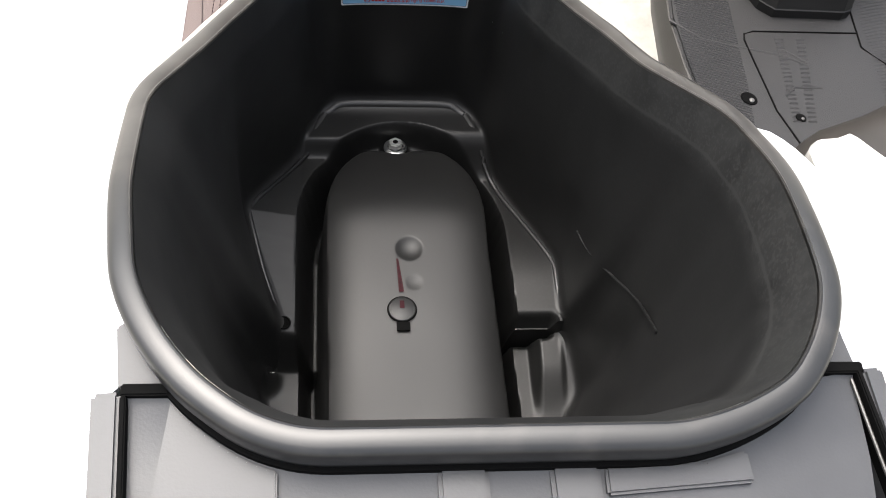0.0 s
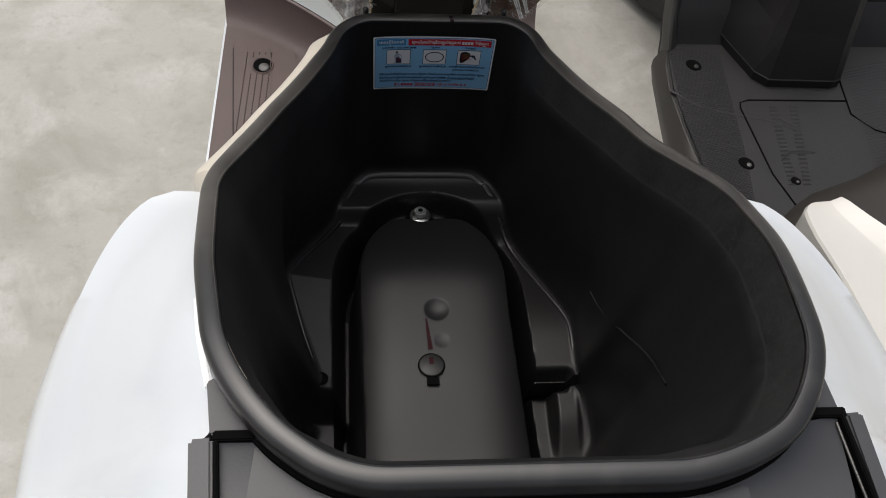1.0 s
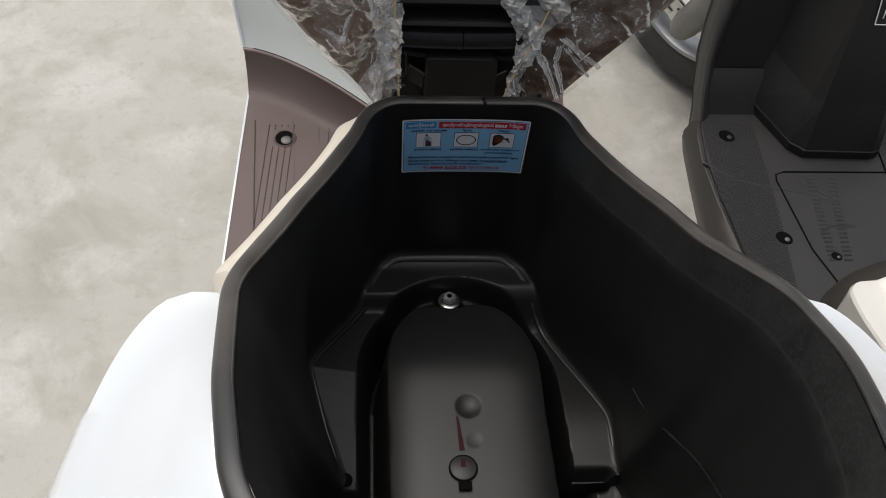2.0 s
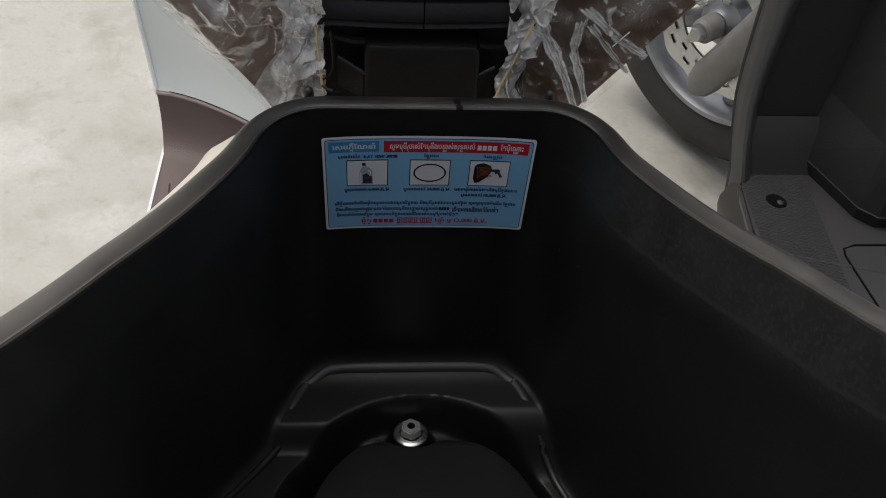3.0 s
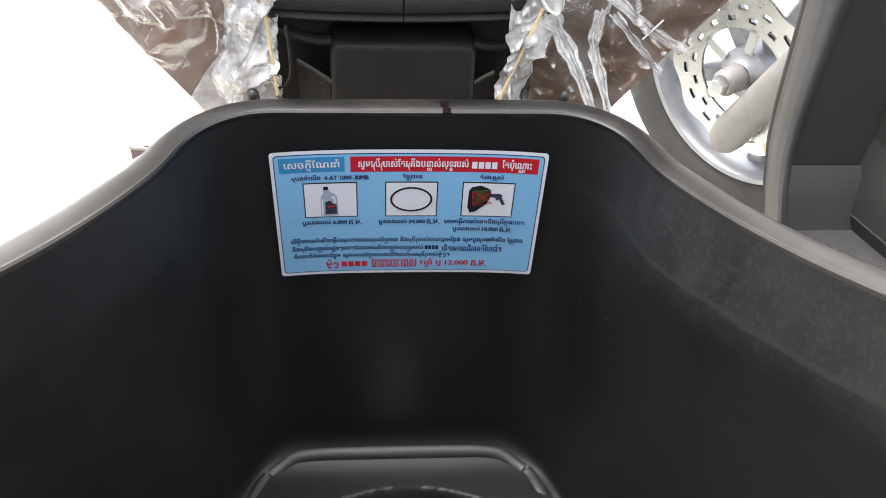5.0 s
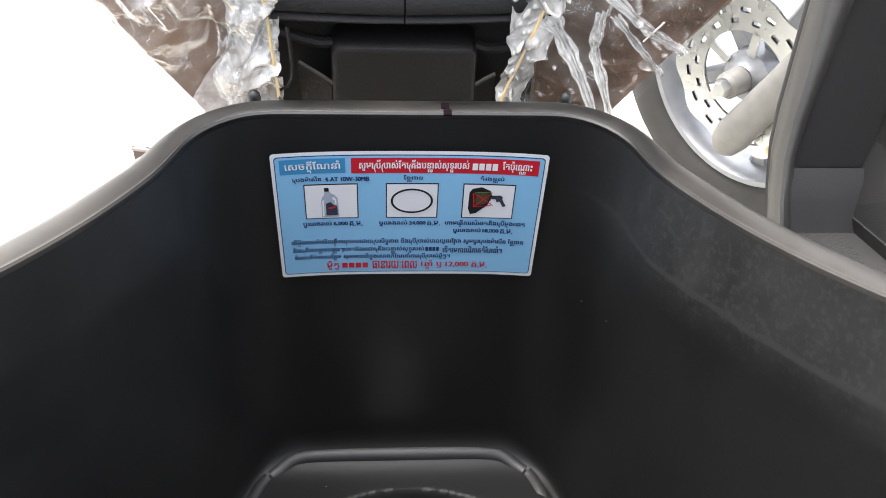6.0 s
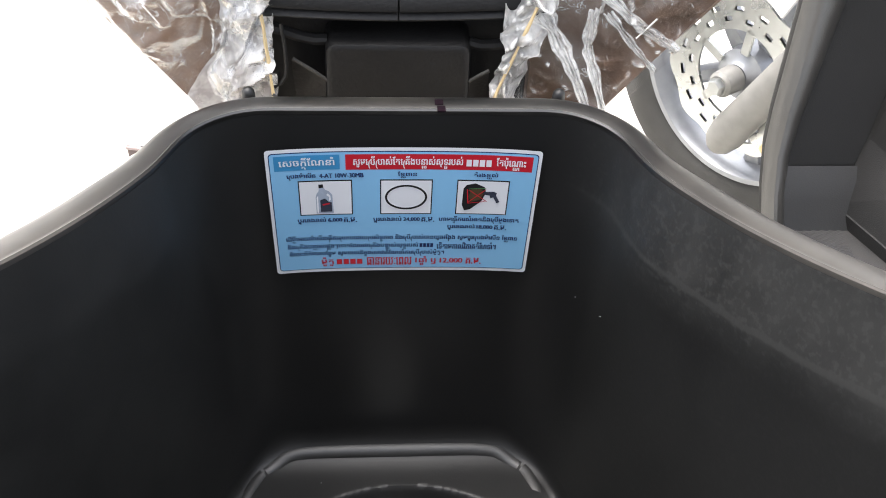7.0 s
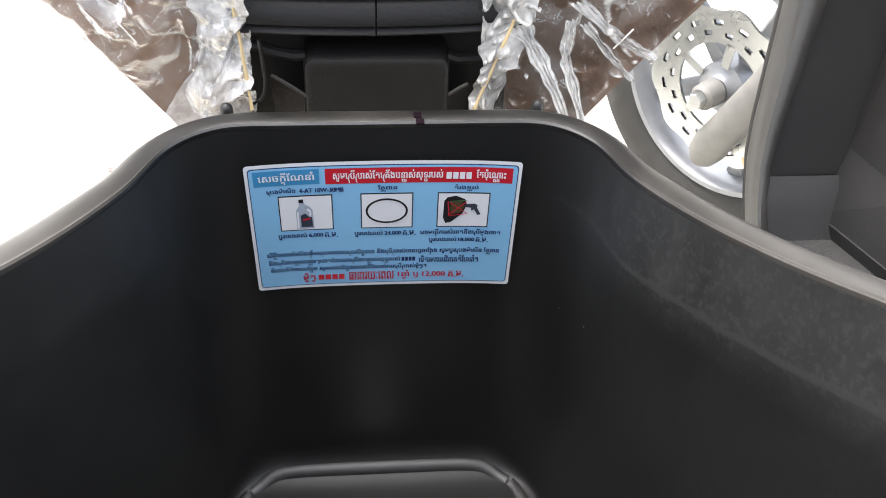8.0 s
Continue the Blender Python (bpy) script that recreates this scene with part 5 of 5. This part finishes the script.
def other_shield():
    kick = []
    for y, z in ((1.000, 0.288), (1.006, 0.297), (1.014, 0.313), (1.024, 0.329), (1.033, 0.338)):
        kick.append([(x, y, z) for x in (0.343, 0.360, 0.40, 0.45, 0.50, 0.55, 0.60, 0.640)])
    part("kick_panel", loft(kick, closed=False), KICK, other, "black plastic panel rising from the footboard")
    face, rim, back = [], [], []

    def roll(z):
        """Width of the pale rolled edge, wider towards the handlebar."""
        return 0.014 + 0.110 * max(0.0, z - 0.335)

    for z in np.linspace(0.333, 0.86, 16):
        y = 1.034 + 0.42 * (z - 0.335)
        out = 0.334 + 0.13 * (z - 0.362)
        w = roll(z)
        face.append([(out + w - 0.002, y - 0.004, z), (out + w + 0.008, y - 0.001, z), (0.42, y + 0.002, z), (0.49, y + 0.004, z), (0.58, y + 0.002, z), (0.965 - out - w, y - 0.002, z), (0.975 - out - w, y - 0.004, z)])
    part("leg_shield", loft(face, closed=False), COLUMN, other, "black plastic leg shield")
    for z in np.linspace(0.26, 0.86, 21):
        y = 1.034 + 0.42 * (z - 0.335) if z > 0.335 else max(0.998, 1.034 - 0.72 * (0.335 - z))
        out = 0.334 + 0.13 * (z - 0.362) * (1 if z > 0.362 else -0.2) + (0.10 * max(0, 0.30 - z))
        w = roll(z)
        rim.append([(out + w, y - 0.003, z), (out + 0.85 * w, y - 0.0065, z), (out + 0.6 * w, y - 0.010, z), (out + 0.35 * w, y - 0.0118, z), (out + 0.15 * w, y - 0.0108, z), (out, y - 0.006, z), (out - 0.0035, y, z), (out - 0.004, y + 0.006, z)])
        back.append([(out - 0.004, y + 0.006, z), (out - 0.005, y + 0.010, z), (out - 0.002, y + 0.018, z), (out + 0.010, y + 0.024, z)])
    part("shield_back", loft(back, closed=False), COLUMN, other, "black outer face of the leg shield")
    part("shield_edge", loft(rim, closed=False), EDGE, other, "grey rolled edge of the leg shield")
    plan = [(0.400, 1.06), (0.400, 1.022), (0.436, 0.946), (0.452, 0.933), (0.535, 0.931), (0.545, 0.935), (0.575, 1.02), (0.575, 1.06)]
    rows = []
    for z, grow, back in ((FLOOR_Z, 1.0, 0.0), (FLOOR_Z + 0.012, 1.0, 0.0), (FLOOR_Z + 0.0130, 0.995, 0.0008), (0.36, 0.97, 0.02), (0.48, 0.93, 0.055), (0.62, 0.88, 0.10), (0.80, 0.8, 0.15)):
        rows.append([(0.50 + (x - 0.50) * grow + slide * min(0.14, max(0.0, z - FLOOR_Z - 0.013)), (y - 1.05) * grow + 1.05 + back, z) for (x, y), slide in zip(plan, (0.30, 0.30, 0.16, 0.08, 0, 0, 0, 0))])
    column = part("centre_column", loft(rows, closed=False), COLUMN, other, "black faceted centre column", smooth=False)
    def on_column(x, z):
        return (x - 0.010, 0.9875 + 0.28 * (z - 0.444) - 0.0012, z + 0.012)
    notice = part("warning_sticker", ([on_column(*p) for p in ((0.4955, 0.442), (0.556, 0.442), (0.551, 0.503), (0.4905, 0.503))], [], [(0, 1, 2, 3)]), COLUMN, other, "black warning sticker with a white outline", smooth=False)
    for a, b in (((0.4955, 0.442), (0.556, 0.442)), ((0.556, 0.442), (0.551, 0.503)), ((0.551, 0.503), (0.4905, 0.503)), ((0.4905, 0.503), (0.4955, 0.442)), ((0.502, 0.449), (0.502, 0.470)), ((0.509, 0.450), (0.530, 0.450)), ((0.509, 0.458), (0.536, 0.458)), ((0.509, 0.466), (0.526, 0.466))):
        part("print_bar", tube([on_column(*a), on_column(*b)], 0.0007, 6), LABEL_WHITE, notice)


other_shield()


def other_body():
    """Pedestal that rises from the floor, with a flat-topped white panel on its flank."""
    plan = [(0.376, 0.30), (0.378, 0.45), (0.382, 0.60), (0.390, 0.68), (0.405, 0.720), (0.429, 0.744), (0.446, 0.758), (0.501, 0.778), (0.565, 0.810), (0.66, 0.845)]
    ring = np.array(plan)
    for _ in range(3):
        fine = np.repeat(ring, 2, axis=0)[1:-1]
        ring = np.vstack([ring[:1], 0.5 * (fine[:-1] + fine[1:]) * 0.5 + 0.5 * fine[:-1], ring[-1:]])
    rows = []
    for f, z in ((0.0, 0.283), (0.01, 0.300), (0.03, 0.328), (0.07, 0.352), (0.14, 0.366), (0.3, 0.376), (0.6, 0.392), (0.9, 0.42)):
        rows.append([(float(lerp(x, 0.54, f)), float(lerp(y, 0.42, f)), z) for x, y in ring])
    part("pedestal", loft(rows, closed=False), PEDESTAL, other, "brown-grey plastic seat pedestal")
    left = ((0.20, 0.405), (0.50, 0.410), (0.60, 0.4045), (0.640, 0.3990), (0.660, 0.3965), (0.683, 0.3975), (0.690, 0.4000), (0.695, 0.4045), (0.6975, 0.4110))
    right = ((0.20, 0.70), (0.45, 0.600), (0.58, 0.520), (0.645, 0.475), (0.672, 0.4565), (0.6935, 0.4435), (0.6975, 0.4385))
    panel = []
    for y in np.concatenate([np.linspace(0.22, 0.67, 24), [0.680, 0.687, 0.692, 0.6955, 0.6975]]):
        a, b = float(np.interp(y, *zip(*left))), float(np.interp(y, *zip(*right)))
        z = 0.386 + 0.22 * (0.6975 - y)
        panel.append([(a + 0.008, y, z - 0.10), (a + 0.001, y, z - 0.012), (a, y, z - 0.003), (a + 0.002, y, z), (lerp(a, b, 0.62), y, z + 0.002), (lerp(a, b, 0.66), y, z + 0.003), (b - 0.002, y, z + 0.010 + 0.03 * (0.6975 - y)), (b, y, z + 0.007), (b + 0.002, y, z - 0.03)])
    panel.append([(x, y + 0.002, min(z, 0.37)) for x, y, z in panel[-1]])
    part("side_panel", loft(panel, closed=False), IVORY, other, "white painted flat-topped body panel")


other_body()


def other_wheel():
    centre, turn = Vector((0.4585, 1.3645, 0.217)), 0.607
    m = Matrix.Translation(centre) @ Matrix.Rotation(turn, 4, "Z") @ Matrix.Rotation(radians(-90), 4, "Y")
    wheel = part("front_wheel", turned([(0.138, 0.030), (0.144, 0.037), (0.165, 0.045), (0.190, 0.042), (0.203, 0.030), (0.212, 0.014), (0.215, 0.0), (0.212, -0.014), (0.203, -0.030), (0.190, -0.042), (0.165, -0.045), (0.144, -0.037), (0.138, -0.030)], m, 72), RUBBER, other, "black front tyre turned to one side")
    part("wheel_rim", turned([(0.144, 0.037), (0.142, 0.040), (0.136, 0.039), (0.131, 0.030), (0.128, 0.016), (0.127, -0.016), (0.134, -0.034), (0.144, -0.037)], m, 72), CAST, wheel, "grey cast alloy wheel rim")
    for k in range(5):
        a = m @ Matrix.Rotation(2 * math.pi * k / 5 + 0.95, 4, "Z")
        rows = []
        for r, half, h in ((0.028, 0.017, 0.016), (0.06, 0.012, 0.014), (0.10, 0.0105, 0.011), (0.118, 0.013, 0.010), (0.132, 0.020, 0.012)):
            rows.append([tuple(a @ Vector((r, y, z))) for y, z in ((-half, -0.6 * h), (-half, 0.5 * h), (-0.6 * half, h), (0.6 * half, h), (half, 0.5 * h), (half, -0.6 * h))])
        part("spoke", loft(rows), CAST, wheel)
    part("hub", turned([(0.0, 0.045), (0.016, 0.045), (0.02, 0.040), (0.032, 0.036), (0.036, -0.03), (0.0, -0.03)], m, 32), CAST, wheel)
    count = 120
    verts, faces = [], []
    radii = (0.058, 0.067, 0.073, 0.080, 0.086, 0.092, 0.100)
    for h in (0.0415, 0.0375):
        for q, rad in enumerate(radii):
            for k in range(count):
                t = 2 * math.pi * k / count
                r = rad + (0.0032 * math.cos(10 * t) if q == len(radii) - 1 else 0.0)
                verts.append(tuple(m @ Vector((r * math.cos(t), r * math.sin(t), h))))
    n = len(radii) * count
    for q in range(len(radii) - 1):
        for k in range(count):
            if (q == 1 and k % 8 in (0, 1, 2)) or (q == 3 and k % 8 in (4, 5, 6)):
                continue
            j, i0, i1 = (k + 1) % count, q * count, (q + 1) * count
            faces += [(i0 + k, i0 + j, i1 + j, i1 + k), (n + i0 + k, n + i1 + k, n + i1 + j, n + i0 + j)]
    for q in (0, len(radii) - 1):
        for k in range(count):
            j = (k + 1) % count
            faces.append((q * count + k, q * count + j, n + q * count + j, n + q * count + k))
    part("brake_disc", (verts, [], faces), STEEL, wheel, "drilled steel brake disc with a wavy edge", smooth=False)
    for k in range(5):
        a = m @ Matrix.Rotation(2 * math.pi * k / 5, 4, "Z")
        part("disc_arm", block((0.034, 0.012, 0.004), a @ Matrix.Translation((0.046, 0, 0.0395)), 0.001), STEEL, wheel)
    low, high = Vector((-0.078, -0.016, 0.064)), Vector((0.087, -0.086, 0.064))
    leg = [(low - (high - low) * 0.06, 0.012), (low, 0.019), (lerp(low, high, 0.12), 0.023), (lerp(low, high, 0.5), 0.022), (high, 0.021), (lerp(low, high, 1.6), 0.020), (lerp(low, high, 3.0), 0.019)]
    along = (high - low).normalized()
    across = along.cross(Vector((0, 0, 1)))
    rings = [[tuple(m @ (p + r * (math.cos(t) * across + 0.8 * math.sin(t) * Vector((0, 0, 1))))) for t in (2 * math.pi * k / 20 for k in range(20))] for p, r in leg]
    part("fork_leg", loft(rings), FORK, other, "grey front fork leg")
    part("fork_lug", turned([(0.0, 0.016), (0.012, 0.016), (0.016, 0.012), (0.017, -0.012)], m @ Matrix.Translation((0.0, 0.0, 0.060)), 24), FORK, other)
    part("axle_nut", turned([(0.0, 0.008), (0.009, 0.008), (0.011, 0.005), (0.011, -0.006)], m @ Matrix.Translation((0, 0, 0.078)), 6), STEEL, other)
    part("brake_caliper", block((0.06, 0.036, 0.034), m @ Matrix.Translation((-0.020, -0.088, 0.046)) @ Matrix.Rotation(0.4, 4, "Z"), 0.008), CAST, other, "grey brake caliper")
    part("caliper_bolt", turned([(0.0, 0.006), (0.006, 0.006), (0.007, 0.004), (0.007, -0.004)], m @ Matrix.Translation((-0.045, -0.080, 0.066)), 16), TAPE, other, "brass-coloured caliper bolt")


other_wheel()
